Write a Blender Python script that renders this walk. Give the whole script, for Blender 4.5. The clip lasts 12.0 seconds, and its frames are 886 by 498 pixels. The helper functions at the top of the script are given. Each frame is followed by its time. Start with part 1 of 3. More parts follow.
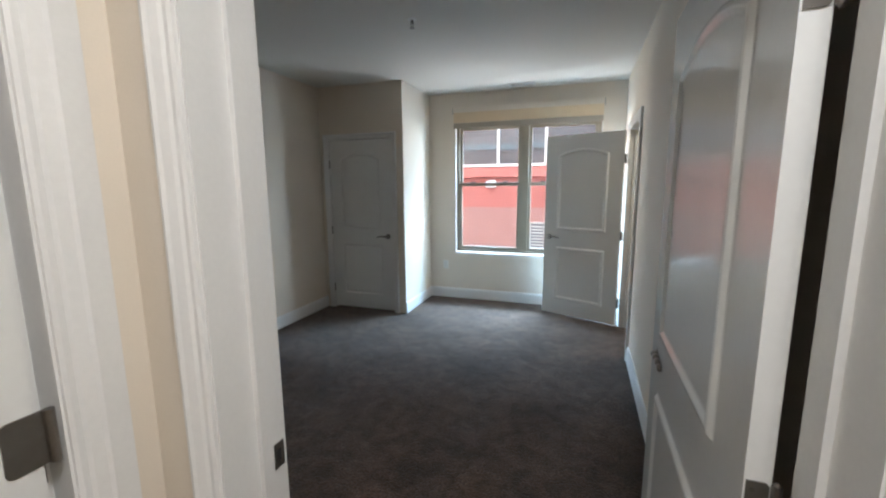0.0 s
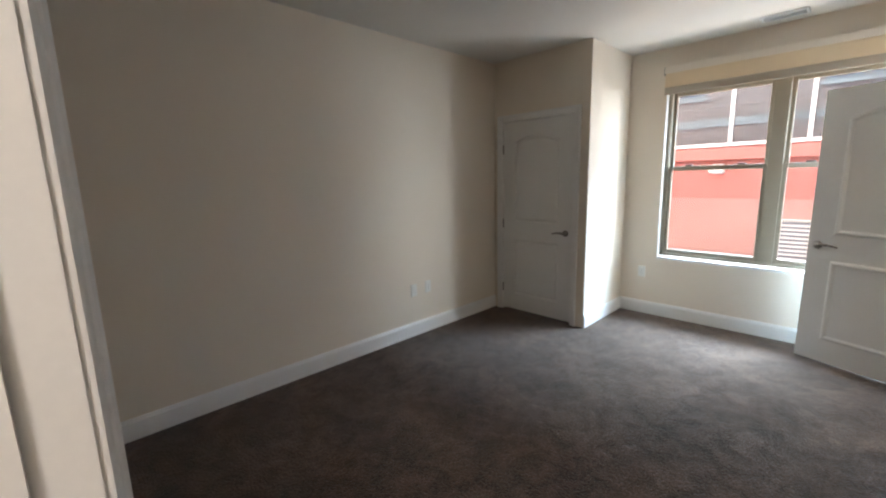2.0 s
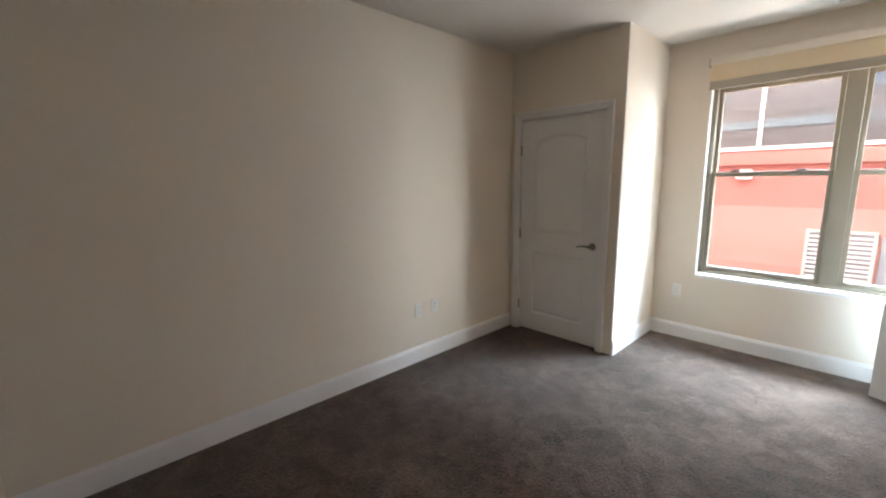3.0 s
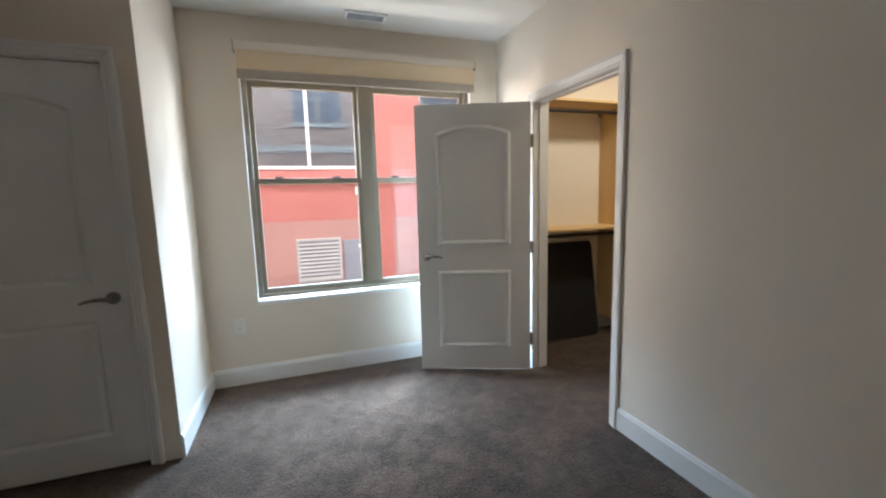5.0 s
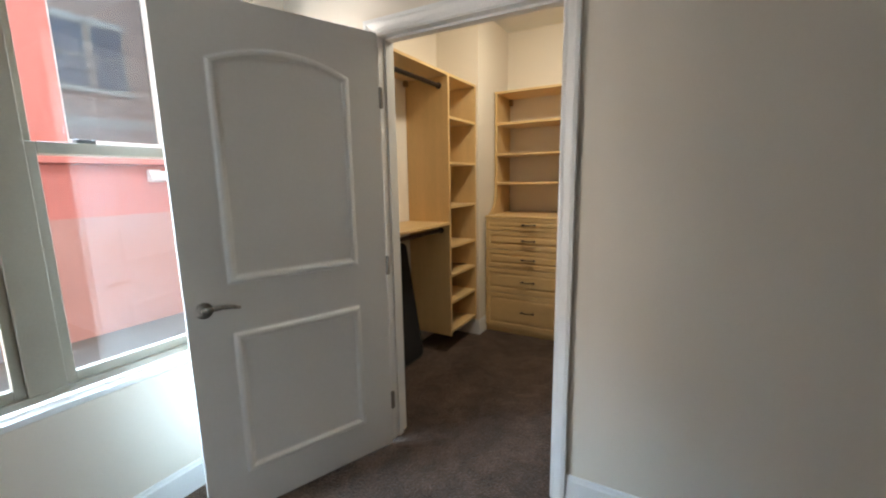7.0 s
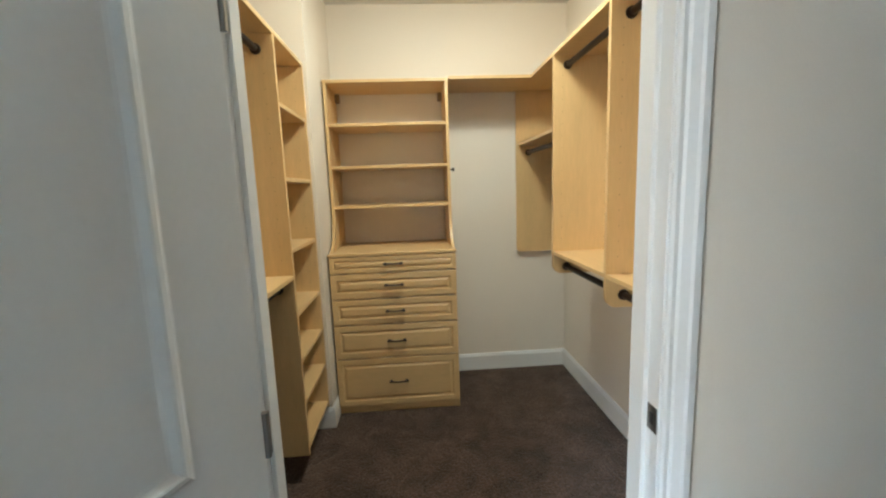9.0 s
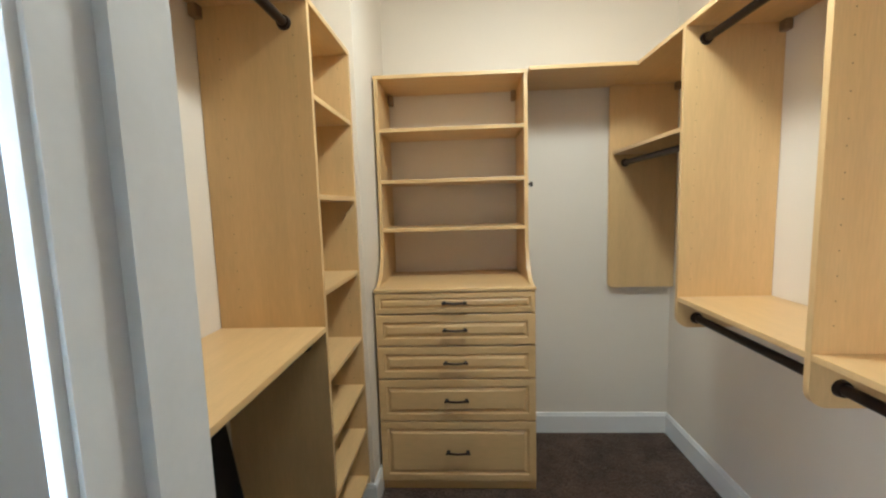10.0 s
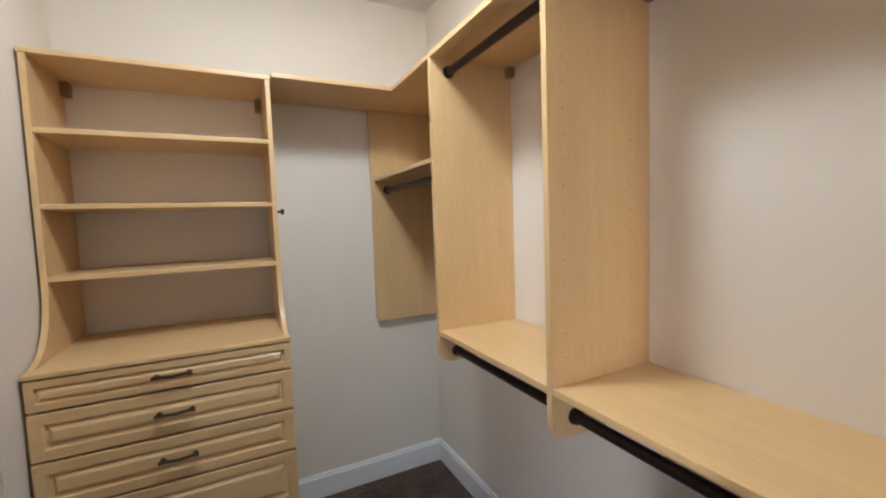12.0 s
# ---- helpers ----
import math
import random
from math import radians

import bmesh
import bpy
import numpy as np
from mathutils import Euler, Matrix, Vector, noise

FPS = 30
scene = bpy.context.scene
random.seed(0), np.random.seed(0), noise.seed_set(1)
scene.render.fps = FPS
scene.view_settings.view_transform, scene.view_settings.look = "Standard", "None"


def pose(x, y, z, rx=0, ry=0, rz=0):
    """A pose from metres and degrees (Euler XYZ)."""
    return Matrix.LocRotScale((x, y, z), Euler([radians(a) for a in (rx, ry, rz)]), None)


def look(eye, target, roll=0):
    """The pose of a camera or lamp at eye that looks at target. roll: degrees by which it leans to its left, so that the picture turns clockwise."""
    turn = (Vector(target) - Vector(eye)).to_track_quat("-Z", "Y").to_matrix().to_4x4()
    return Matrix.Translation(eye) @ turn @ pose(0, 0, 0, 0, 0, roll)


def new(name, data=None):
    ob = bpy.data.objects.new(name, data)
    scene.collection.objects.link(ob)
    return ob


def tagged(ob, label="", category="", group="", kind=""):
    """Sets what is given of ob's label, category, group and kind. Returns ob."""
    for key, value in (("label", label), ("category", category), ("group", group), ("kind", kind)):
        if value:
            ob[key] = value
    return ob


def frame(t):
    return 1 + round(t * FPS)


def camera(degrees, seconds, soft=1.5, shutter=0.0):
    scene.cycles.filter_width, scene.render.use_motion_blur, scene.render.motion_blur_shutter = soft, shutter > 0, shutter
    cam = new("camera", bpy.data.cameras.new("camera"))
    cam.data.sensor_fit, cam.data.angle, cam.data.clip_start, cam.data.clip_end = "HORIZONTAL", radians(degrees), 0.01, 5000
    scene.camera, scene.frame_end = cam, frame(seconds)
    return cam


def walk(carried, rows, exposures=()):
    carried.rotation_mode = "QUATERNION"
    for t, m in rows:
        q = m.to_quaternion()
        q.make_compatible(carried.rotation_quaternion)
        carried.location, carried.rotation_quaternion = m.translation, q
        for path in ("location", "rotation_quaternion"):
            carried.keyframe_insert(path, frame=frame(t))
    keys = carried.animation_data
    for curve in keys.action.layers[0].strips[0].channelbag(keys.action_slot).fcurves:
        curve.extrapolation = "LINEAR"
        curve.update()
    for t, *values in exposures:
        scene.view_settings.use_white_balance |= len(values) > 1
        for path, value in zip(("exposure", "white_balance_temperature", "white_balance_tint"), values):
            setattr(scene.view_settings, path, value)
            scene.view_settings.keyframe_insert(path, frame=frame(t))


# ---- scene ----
cam = camera(94.7, 12.0, soft=2.2)
PATH = [
    (0, (0.194, -0.009, 1.523), (-0.445, 1.861, 1.215), -0.4),
    (0.5, (0.256, 0.078, 1.524), (-0.236, 1.988, 1.193), -0.4),
    (1, (0.186, 0.268, 1.506), (-0.451, 2.134, 1.168), -0.8),
    (1.5, (0.115, 0.496, 1.51), (-0.898, 2.188, 1.177), -1.2),
    (2, (0.035, 0.68, 1.495), (-1.377, 2.056, 1.153), -1.4),
    (2.5, (-0.148, 0.751, 1.445), (-1.763, 1.881, 1.11), -1.3),
    (3, (-0.341, 1.003, 1.516), (-1.772, 2.359, 1.182), -0.7),
    (3.5, (-0.488, 1.21, 1.448), (-1.395, 2.968, 1.151), -0.7),
    (3.7, (-0.596, 1.277, 1.476), (-1.246, 3.142, 1.16), -1.1),
    (5.3, (-1.171, 2.069, 1.389), (-0.317, 3.861, 1.144), -1.3),
    (5.5, (-1.219, 2.2, 1.398), (-0.247, 3.93, 1.147), -1.0),
    (6, (-1.224, 2.578, 1.385), (0.024, 4.118, 1.117), -0.8),
    (6.5, (-1.133, 2.954, 1.364), (0.362, 4.249, 1.067), -1.2),
    (7, (-1.01, 3.354, 1.399), (0.707, 4.324, 1.065), -1.0),
    (7.5, (-0.878, 3.709, 1.433), (0.988, 4.326, 1.066), -1.0),
    (9.3, (0.001, 4.3, 1.463), (1.976, 4.137, 1.191), -1.9),
    (9.5, (0.126, 4.316, 1.474), (2.108, 4.185, 1.238), -1.7),
    (10, (0.387, 4.358, 1.482), (2.373, 4.466, 1.272), -1.7),
    (10.5, (0.556, 4.404, 1.513), (2.547, 4.583, 1.458), -1.1),
    (11, (0.66, 4.342, 1.554), (2.652, 4.197, 1.671), -0.3),
    (11.5, (0.692, 4.245, 1.553), (2.589, 3.621, 1.664), -0.7),
    (12, (0.647, 4.176, 1.517), (2.433, 3.286, 1.381), -2.0),
]

EXPOSURES = [(0.0, 0.95, 6300, 8), (0.5, 0.9, 6300, 8), (1.0, 1.1, 6500, 9), (1.5, 1.1, 6800, 11), (2.0, 1.25, 7250, 14), (2.5, 1.52, 7700, 17), (3.0, 1.5, 7600, 17), (3.5, 1.25, 7150, 14), (5.5, 0.75, 6950, 13), (6.5, 0.65, 7000, 13), (7.5, 0.98, 7050, 10),
             (9.5, 1.15, 5800, 2), (10.0, 1.1, 5700, 5), (10.5, 1.0, 5500, 6), (11.0, 1.05, 5300, 7), (11.5, 0.95, 5350, 12), (12.0, 0.95, 5400, 13)]
walk(cam, [(t, look(eye, target, roll)) for t, eye, target, roll in PATH], EXPOSURES)

# ---- light ----
SUN_EL, SUN_AZ = radians(62), radians(245)
world = bpy.data.worlds.new("sky")
scene.world = world
world.use_nodes = True
wn = world.node_tree.nodes
sky = wn.new("ShaderNodeTexSky")
sky.sky_type, sky.sun_disc, sky.sun_elevation, sky.sun_rotation = "NISHITA", False, SUN_EL, SUN_AZ
wn["Background"].inputs["Strength"].default_value = 0.05
world.node_tree.links.new(sky.outputs[0], wn["Background"].inputs["Color"])

sun = new("sun", bpy.data.lights.new("sun", "SUN"))
sun.data.energy, sun.data.angle, sun.data.color = 1.5, radians(0.5), (1.0, 0.95, 0.87)
sun.matrix_world = look((math.sin(SUN_AZ) * math.cos(SUN_EL) * 40, math.cos(SUN_AZ) * math.cos(SUN_EL) * 40, math.sin(SUN_EL) * 40), (0, 0, 0))


def area_lamp(name, eye, target, sx, sy, watts, colour):
    lamp = new(name, bpy.data.lights.new(name, "AREA"))
    lamp.data.shape, lamp.data.size, lamp.data.size_y = "RECTANGLE", sx, sy
    lamp.data.energy, lamp.data.color = watts, colour
    lamp.matrix_world = look(eye, target)
    return lamp


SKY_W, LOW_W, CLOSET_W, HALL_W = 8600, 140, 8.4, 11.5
# Unseen lamp added above the alley to boost the sky's light indoors.
area_lamp("sky_fill_lamp", (-2.4, 9.2, 7.0), (-2.4, 4.2, 5.8), 14.0, 3.4, SKY_W, (0.44, 0.71, 1.0))
# Fill added below the sill, out of sight; imitates bounce from ground and facade.
area_lamp("low_fill_lamp", (-0.5, 6.7, -0.80), (-0.5, 5.0, 1.2), 9.0, 0.8, LOW_W, (1.0, 0.86, 0.74))
# Two unseen fill lamps, added at the sides to brighten the bedroom walls.
area_lamp("east_fill_lamp", (6.5, 9.6, 2.5), (6.3, 5.2, 2.0), 4.0, 4.0, 680, (0.76, 0.89, 1.0))
area_lamp("west_fill_lamp", (-7.0, 9.6, 2.5), (-6.8, 5.2, 2.0), 4.0, 4.0, 620, (1.0, 0.90, 0.80))
bulb = new("closet_bulb", bpy.data.lights.new("closet_bulb", "POINT"))
bulb.data.energy, bulb.data.color, bulb.data.shadow_soft_size = CLOSET_W, (0.97, 1.0, 0.91), 0.09
bulb.location = (1.66, 4.0, 2.63)
area_lamp("closet_downlight", (1.66, 4.0, 2.742), (1.66, 4.0, 0), 0.24, 0.24, 7.0, (0.97, 1.0, 0.91))
area_lamp("hall_downlight", (0.5, -0.15, 2.655), (0.5, -0.15, 0), 0.3, 0.3, HALL_W, (0.98, 0.985, 1.0))


# ---- materials ----
def material(name, colour, rough=0.5, metal=0.0, vary=0.08, scale=(3.0, 60.0), bump=0.05, dist=0.002, spec=0.5, stretch=None, per_object=0.0, coat=0.0):
    """Two scales of colour noise, fine relief."""
    m = bpy.data.materials.new(name)
    m.use_nodes = True
    n, link = m.node_tree.nodes, m.node_tree.links.new
    b = n["Principled BSDF"]
    co = n.new("ShaderNodeTexCoord")
    mp = n.new("ShaderNodeMapping")
    link(co.outputs["Object"], mp.inputs[0])
    if stretch:
        mp.inputs["Scale"].default_value = stretch
    out = []
    for s, d in zip(scale, (3, 6)):
        t = n.new("ShaderNodeTexNoise")
        t.inputs["Scale"].default_value, t.inputs["Detail"].default_value = s, d
        link(mp.outputs[0], t.inputs["Vector"])
        out.append(t)
    add = n.new("ShaderNodeMath")
    add.operation = "ADD"
    link(out[0].outputs["Fac"], add.inputs[0])
    link(out[1].outputs["Fac"], add.inputs[1])
    value = add.outputs[0]
    if per_object:
        info, mul = n.new("ShaderNodeObjectInfo"), n.new("ShaderNodeMath")
        mul.operation = "MULTIPLY_ADD"
        mul.inputs[1].default_value = per_object
        link(info.outputs["Random"], mul.inputs[0])
        link(value, mul.inputs[2])
        value = mul.outputs[0]
    rng = n.new("ShaderNodeMapRange")
    rng.inputs["From Min"].default_value, rng.inputs["From Max"].default_value = 0.6, 1.4
    rng.inputs["To Min"].default_value, rng.inputs["To Max"].default_value = 1 - vary, 1 + vary
    link(value, rng.inputs["Value"])
    mix = n.new("ShaderNodeVectorMath")
    mix.operation = "SCALE"
    mix.inputs[0].default_value = colour
    link(rng.outputs["Result"], mix.inputs["Scale"])
    link(mix.outputs[0], b.inputs["Base Color"])
    b.inputs["Roughness"].default_value, b.inputs["Metallic"].default_value = rough, metal
    b.inputs["Specular IOR Level"].default_value = spec
    b.inputs["Coat Weight"].default_value = coat
    bp = n.new("ShaderNodeBump")
    bp.inputs["Strength"].default_value, bp.inputs["Distance"].default_value = bump, dist
    link(out[1].outputs["Fac"], bp.inputs["Height"])
    link(bp.outputs[0], b.inputs["Normal"])
    return m


def carpet_material():
    """Cut pile: footprints and vacuum marks, mottling, tufts."""
    m = bpy.data.materials.new("carpet_pile")
    m.use_nodes = True
    n, link = m.node_tree.nodes, m.node_tree.links.new
    b = n["Principled BSDF"]
    co = n.new("ShaderNodeTexCoord")
    fac = None
    noises = []
    for scale, detail, lo, hi, amp in ((2.2, 5, 0.36, 0.66, 0.24), (9.0, 6, 0.38, 0.64, 0.26), (85.0, 5, 0.30, 0.70, 0.55)):
        t, g = n.new("ShaderNodeTexNoise"), n.new("ShaderNodeMapRange")
        t.inputs["Scale"].default_value, t.inputs["Detail"].default_value = scale, detail
        t.inputs["Distortion"].default_value = 0.6
        link(co.outputs["Object"], t.inputs["Vector"])
        g.inputs["From Min"].default_value, g.inputs["From Max"].default_value = lo, hi
        g.inputs["To Min"].default_value, g.inputs["To Max"].default_value = 1 - amp, 1 + amp
        link(t.outputs["Fac"], g.inputs["Value"])
        noises.append(t)
        if fac is None:
            fac = g.outputs["Result"]
        else:
            mu = n.new("ShaderNodeMath")
            mu.operation = "MULTIPLY"
            link(fac, mu.inputs[0])
            link(g.outputs["Result"], mu.inputs[1])
            fac = mu.outputs[0]
    sc = n.new("ShaderNodeVectorMath")
    sc.operation = "SCALE"
    sc.inputs[0].default_value = (0.083, 0.052, 0.038)
    link(fac, sc.inputs["Scale"])
    link(sc.outputs[0], b.inputs["Base Color"])
    bp = n.new("ShaderNodeBump")
    bp.inputs["Strength"].default_value, bp.inputs["Distance"].default_value = 0.9, 0.012
    link(noises[2].outputs["Fac"], bp.inputs["Height"])
    tread = n.new("ShaderNodeBump")
    tread.inputs["Strength"].default_value, tread.inputs["Distance"].default_value = 0.22, 0.03
    link(noises[1].outputs["Fac"], tread.inputs["Height"])
    link(tread.outputs[0], bp.inputs["Normal"])
    link(bp.outputs[0], b.inputs["Normal"])
    b.inputs["Roughness"].default_value, b.inputs["Specular IOR Level"].default_value = 0.95, 0.1
    b.inputs["Sheen Weight"].default_value, b.inputs["Sheen Roughness"].default_value = 0.22, 0.4
    return m


def brick_material():
    m = bpy.data.materials.new("brick_facade")
    m.use_nodes = True
    n, link = m.node_tree.nodes, m.node_tree.links.new
    co, mp, br = n.new("ShaderNodeTexCoord"), n.new("ShaderNodeMapping"), n.new("ShaderNodeTexBrick")
    mp.inputs["Rotation"].default_value = (radians(90), 0, 0)
    link(co.outputs["Object"], mp.inputs[0])
    link(mp.outputs[0], br.inputs["Vector"])
    br.inputs["Scale"].default_value = 1.0
    br.inputs["Brick Width"].default_value, br.inputs["Row Height"].default_value, br.inputs["Mortar Size"].default_value = 0.21, 0.075, 0.006
    br.inputs["Color1"].default_value, br.inputs["Color2"].default_value = (0.30, 0.16, 0.11, 1), (0.40, 0.24, 0.17, 1)
    br.inputs["Mortar"].default_value = (0.36, 0.25, 0.19, 1)
    link(br.outputs["Color"], n["Principled BSDF"].inputs["Base Color"])
    n["Principled BSDF"].inputs["Roughness"].default_value = 0.9
    return m


def glass_material(name, tint=(1, 1, 1)):
    m = bpy.data.materials.new(name)
    m.use_nodes = True
    b = m.node_tree.nodes["Principled BSDF"]
    b.inputs["Base Color"].default_value = (*tint, 1)
    b.inputs["Roughness"].default_value, b.inputs["IOR"].default_value, b.inputs["Transmission Weight"].default_value = 0.0, 1.45, 1.0
    return m


PAINT = material("cream_wall_paint", (0.78, 0.70, 0.60), 0.62, vary=0.025, scale=(0.9, 220.0), bump=0.12, dist=0.0015, spec=0.3)
CEIL = material("flat_ceiling_paint", (0.72, 0.70, 0.66), 0.85, vary=0.02, scale=(1.1, 160.0), bump=0.12, dist=0.0015, spec=0.2)
TRIM = material("white_trim_paint", (0.80, 0.79, 0.775), 0.32, vary=0.03, scale=(5.0, 90.0), bump=0.04, dist=0.001)
DOORP = material("white_door_gloss", (0.78, 0.775, 0.755), 0.48, vary=0.025, scale=(4.0, 70.0), bump=0.025, dist=0.001)
GLOSSP = material("white_entry_door_gloss", (0.78, 0.775, 0.755), 0.17, vary=0.025, scale=(4.0, 70.0), bump=0.03, dist=0.001)
CARPET = carpet_material()
MAPLE = material("maple_melamine", (0.66, 0.44, 0.205), 0.36, vary=0.10, scale=(2.0, 22.0), bump=0.03, dist=0.0008, stretch=(9.0, 9.0, 0.7), per_object=0.12)
MAPLE_H = material("maple_melamine_shelf", (0.66, 0.44, 0.205), 0.34, vary=0.10, scale=(2.0, 22.0), bump=0.03, dist=0.0008, stretch=(0.8, 9.0, 9.0), per_object=0.12)
MAPLE_Y = material("maple_melamine_cross", (0.66, 0.44, 0.205), 0.34, vary=0.10, scale=(2.0, 22.0), bump=0.03, dist=0.0008, stretch=(9.0, 0.8, 9.0), per_object=0.12)
HOLE = material("drilled_hole", (0.32, 0.21, 0.10), 0.8)
BRONZE = material("dark_bronze", (0.035, 0.024, 0.02), 0.38, metal=0.7, vary=0.2)
NICKEL = material("satin_nickel", (0.24, 0.225, 0.205), 0.3, metal=1.0, vary=0.06)
HINGE = material("hinge_metal", (0.28, 0.26, 0.24), 0.36, metal=1.0, vary=0.1)
VINYL = material("taupe_window_frame", (0.30, 0.26, 0.20), 0.45, vary=0.06, scale=(6.0, 120.0))
DARKPL = material("dark_plastic", (0.03, 0.03, 0.03), 0.45)
PLASTIC = material("white_plastic", (0.78, 0.77, 0.73), 0.35, vary=0.02)
FABRIC = material("cream_shade_fabric", (0.76, 0.61, 0.42), 0.85, vary=0.05, scale=(8.0, 400.0), bump=0.25, dist=0.001)
# Darker taupe than the fabric; the hem's shadow is in this colour.
HEM = material("shaded_hem_fabric", (0.42, 0.36, 0.29), 0.8, vary=0.05, scale=(8.0, 300.0), bump=0.2, dist=0.001)
BLACK = material("black_board_face", (0.006, 0.0055, 0.0055), 0.75, vary=0.25, scale=(4.0, 150.0))
BLACK_RIM = material("black_rubber_rim", (0.02, 0.019, 0.018), 0.55, vary=0.2)
GLASS = glass_material("window_glass")
RED = material("red_facade_panel", (0.46, 0.155, 0.135), 0.6, vary=0.10, scale=(0.7, 30.0), bump=0.1, per_object=0.1)
# Pale pink holds the sunlight on the lower red wall in its colour.
PINK = material("sunlit_pink_wall", (0.41, 0.225, 0.205), 0.8, vary=0.10, scale=(0.9, 40.0), bump=0.15)
WHITEM = material("white_metal", (0.75, 0.76, 0.76), 0.4, vary=0.05)
# Greyer than the white louvre itself, so the slats don't burn out.
LOUV = material("grey_louvre_metal", (0.46, 0.47, 0.47), 0.5, vary=0.08)
GREYD = material("grey_steel_door", (0.24, 0.265, 0.31), 0.5, vary=0.08)
DGLASS = material("dark_tinted_glass", (0.05, 0.055, 0.065), 0.02, vary=0.02, bump=0.0, spec=0.7, coat=0.2)
BRICK = brick_material()
# Dark rough panes, kept matt so the added sky lamp doesn't mirror in them.
DULLP = material("dull_dark_pane", (0.07, 0.08, 0.10), 0.6, vary=0.1)
STONE = material("pale_stone_band", (0.42, 0.37, 0.31), 0.8, vary=0.1)
ASPHALT = material("alley_asphalt", (0.11, 0.107, 0.10), 0.9, vary=0.2, scale=(0.8, 60.0), bump=0.4, dist=0.01)
DIFF = bpy.data.materials.new("lamp_diffuser")
DIFF.use_nodes = True
DIFF.node_tree.nodes["Principled BSDF"].inputs["Base Color"].default_value = (0.9, 0.88, 0.82, 1)
DIFF.node_tree.nodes["Principled BSDF"].inputs["Emission Color"].default_value = (1, 0.88, 0.7, 1)
DIFF.node_tree.nodes["Principled BSDF"].inputs["Emission Strength"].default_value = 4.0


# ---- builders ----
def thing(name, loc, label, category, group="", kind=""):
    ob = new(name)
    ob.location = loc
    ob.empty_display_size = 0.1
    return tagged(ob, label, category, group, kind)


def origin(ob):
    p = Vector((0, 0, 0))
    while ob:
        p += ob.location
        ob = ob.parent
    return p


def part(name, bm, mat, parent=None, label="", smooth=False):
    """Links a bmesh, in world metres, as one mesh under parent."""
    me = bpy.data.meshes.new(name)
    bmesh.ops.recalc_face_normals(bm, faces=bm.faces)
    if parent:
        bmesh.ops.translate(bm, vec=-origin(parent), verts=bm.verts)
    for f in bm.faces:
        f.smooth = smooth
    bm.to_mesh(me)
    bm.free()
    me.materials.append(mat)
    ob = new(name, me)
    ob.parent = parent
    if label:
        ob["label"] = label
    return ob


def box(bm, x0, x1, y0, y1, z0, z1, bevel=0.0):
    r = bmesh.ops.create_cube(bm, size=1.0)
    vs = r["verts"]
    for v in vs:
        v.co = Vector(((x0 + x1) / 2 + v.co.x * (x1 - x0), (y0 + y1) / 2 + v.co.y * (y1 - y0), (z0 + z1) / 2 + v.co.z * (z1 - z0)))
    if bevel:
        es = list({e for v in vs for e in v.link_edges})
        bmesh.ops.bevel(bm, geom=es, offset=bevel, segments=2, affect="EDGES", profile=0.5)
    return bm


def boxes(*rows, bevel=0.0):
    bm = bmesh.new()
    for r in rows:
        box(bm, *r, bevel=bevel)
    return bm


def bpart(name, row, mat, parent, bevel=0.002, label=""):
    return part(name, boxes(row, bevel=bevel), mat, parent, label)


def prism(bm, poly, place, a0, a1):
    """A flat outline, drawn out from a0 to a1; place(u, v, a) gives the world point."""
    lo = [bm.verts.new(place(u, v, a0)) for u, v in poly]
    hi = [bm.verts.new(place(u, v, a1)) for u, v in poly]
    k = len(poly)
    for i in range(k):
        bm.faces.new((lo[i], lo[(i + 1) % k], hi[(i + 1) % k], hi[i]))
    bm.faces.new(lo[::-1])
    bm.faces.new(hi)
    return bm


def tube(bm, p, q, r, segs=14, r2=None):
    p, q = Vector(p), Vector(q)
    d = q - p
    m = Matrix.Translation((p + q) / 2) @ d.to_track_quat("Z", "Y").to_matrix().to_4x4()
    bmesh.ops.create_cone(bm, cap_ends=True, segments=segs, radius1=r, radius2=r if r2 is None else r2, depth=d.length, matrix=m)
    return bm


def arc_poly(w, h, rise, inset=0.0, n=14):
    """A panel outline, centred on u, from v=0 up; the top is an arch with that rise."""
    a = w / 2 - inset
    pts = [(-a, inset), (a, inset)]
    if rise <= 0:
        return pts + [(a, h - inset), (-a, h - inset)]
    rad = (w * w / 4 + rise * rise) / (2 * rise)
    cz = h + rise - rad
    r = rad - inset
    th = math.asin(a / r)
    return pts + [(r * math.sin(th - 2 * th * i / n), cz + r * math.cos(th - 2 * th * i / n)) for i in range(n + 1)]


def loops(bm, rings):
    """Bridges rings of points that all have the same count, and closes the last."""
    prev = None
    for ring in rings:
        vs = [bm.verts.new(p) for p in ring]
        if prev:
            k = len(vs)
            for i in range(k):
                bm.faces.new((prev[i], prev[(i + 1) % k], vs[(i + 1) % k], vs[i]))
        prev = vs
    bm.faces.new(prev)
    return bm


def sweep_casing(name, place, a, b, h, parent, width=0.066, mat=None):
    """Moulded casing round an opening from a to b, h high; place(s, z, v) gives the world point, v proud of the wall."""
    prof = [(0.004, 0.0), (0.004, 0.009), (0.010, 0.012), (0.020, 0.011), (0.026, 0.015), (0.044, 0.019), (0.050, 0.023), (width, 0.021), (width, 0.0)]
    bm = bmesh.new()
    cols = []
    for u, v in prof:
        cols.append([bm.verts.new(place(s, z, v)) for s, z in ((a - u, 0.0), (a - u, h + u), (b + u, h + u), (b + u, 0.0))])
    k = len(cols)
    for i in range(k):
        for j in range(3):
            bm.faces.new((cols[i][j], cols[(i + 1) % k][j], cols[(i + 1) % k][j + 1], cols[i][j + 1]))
    bm.faces.new([c[0] for c in cols])
    bm.faces.new([c[3] for c in cols])
    return part(name, bm, mat or TRIM, parent)


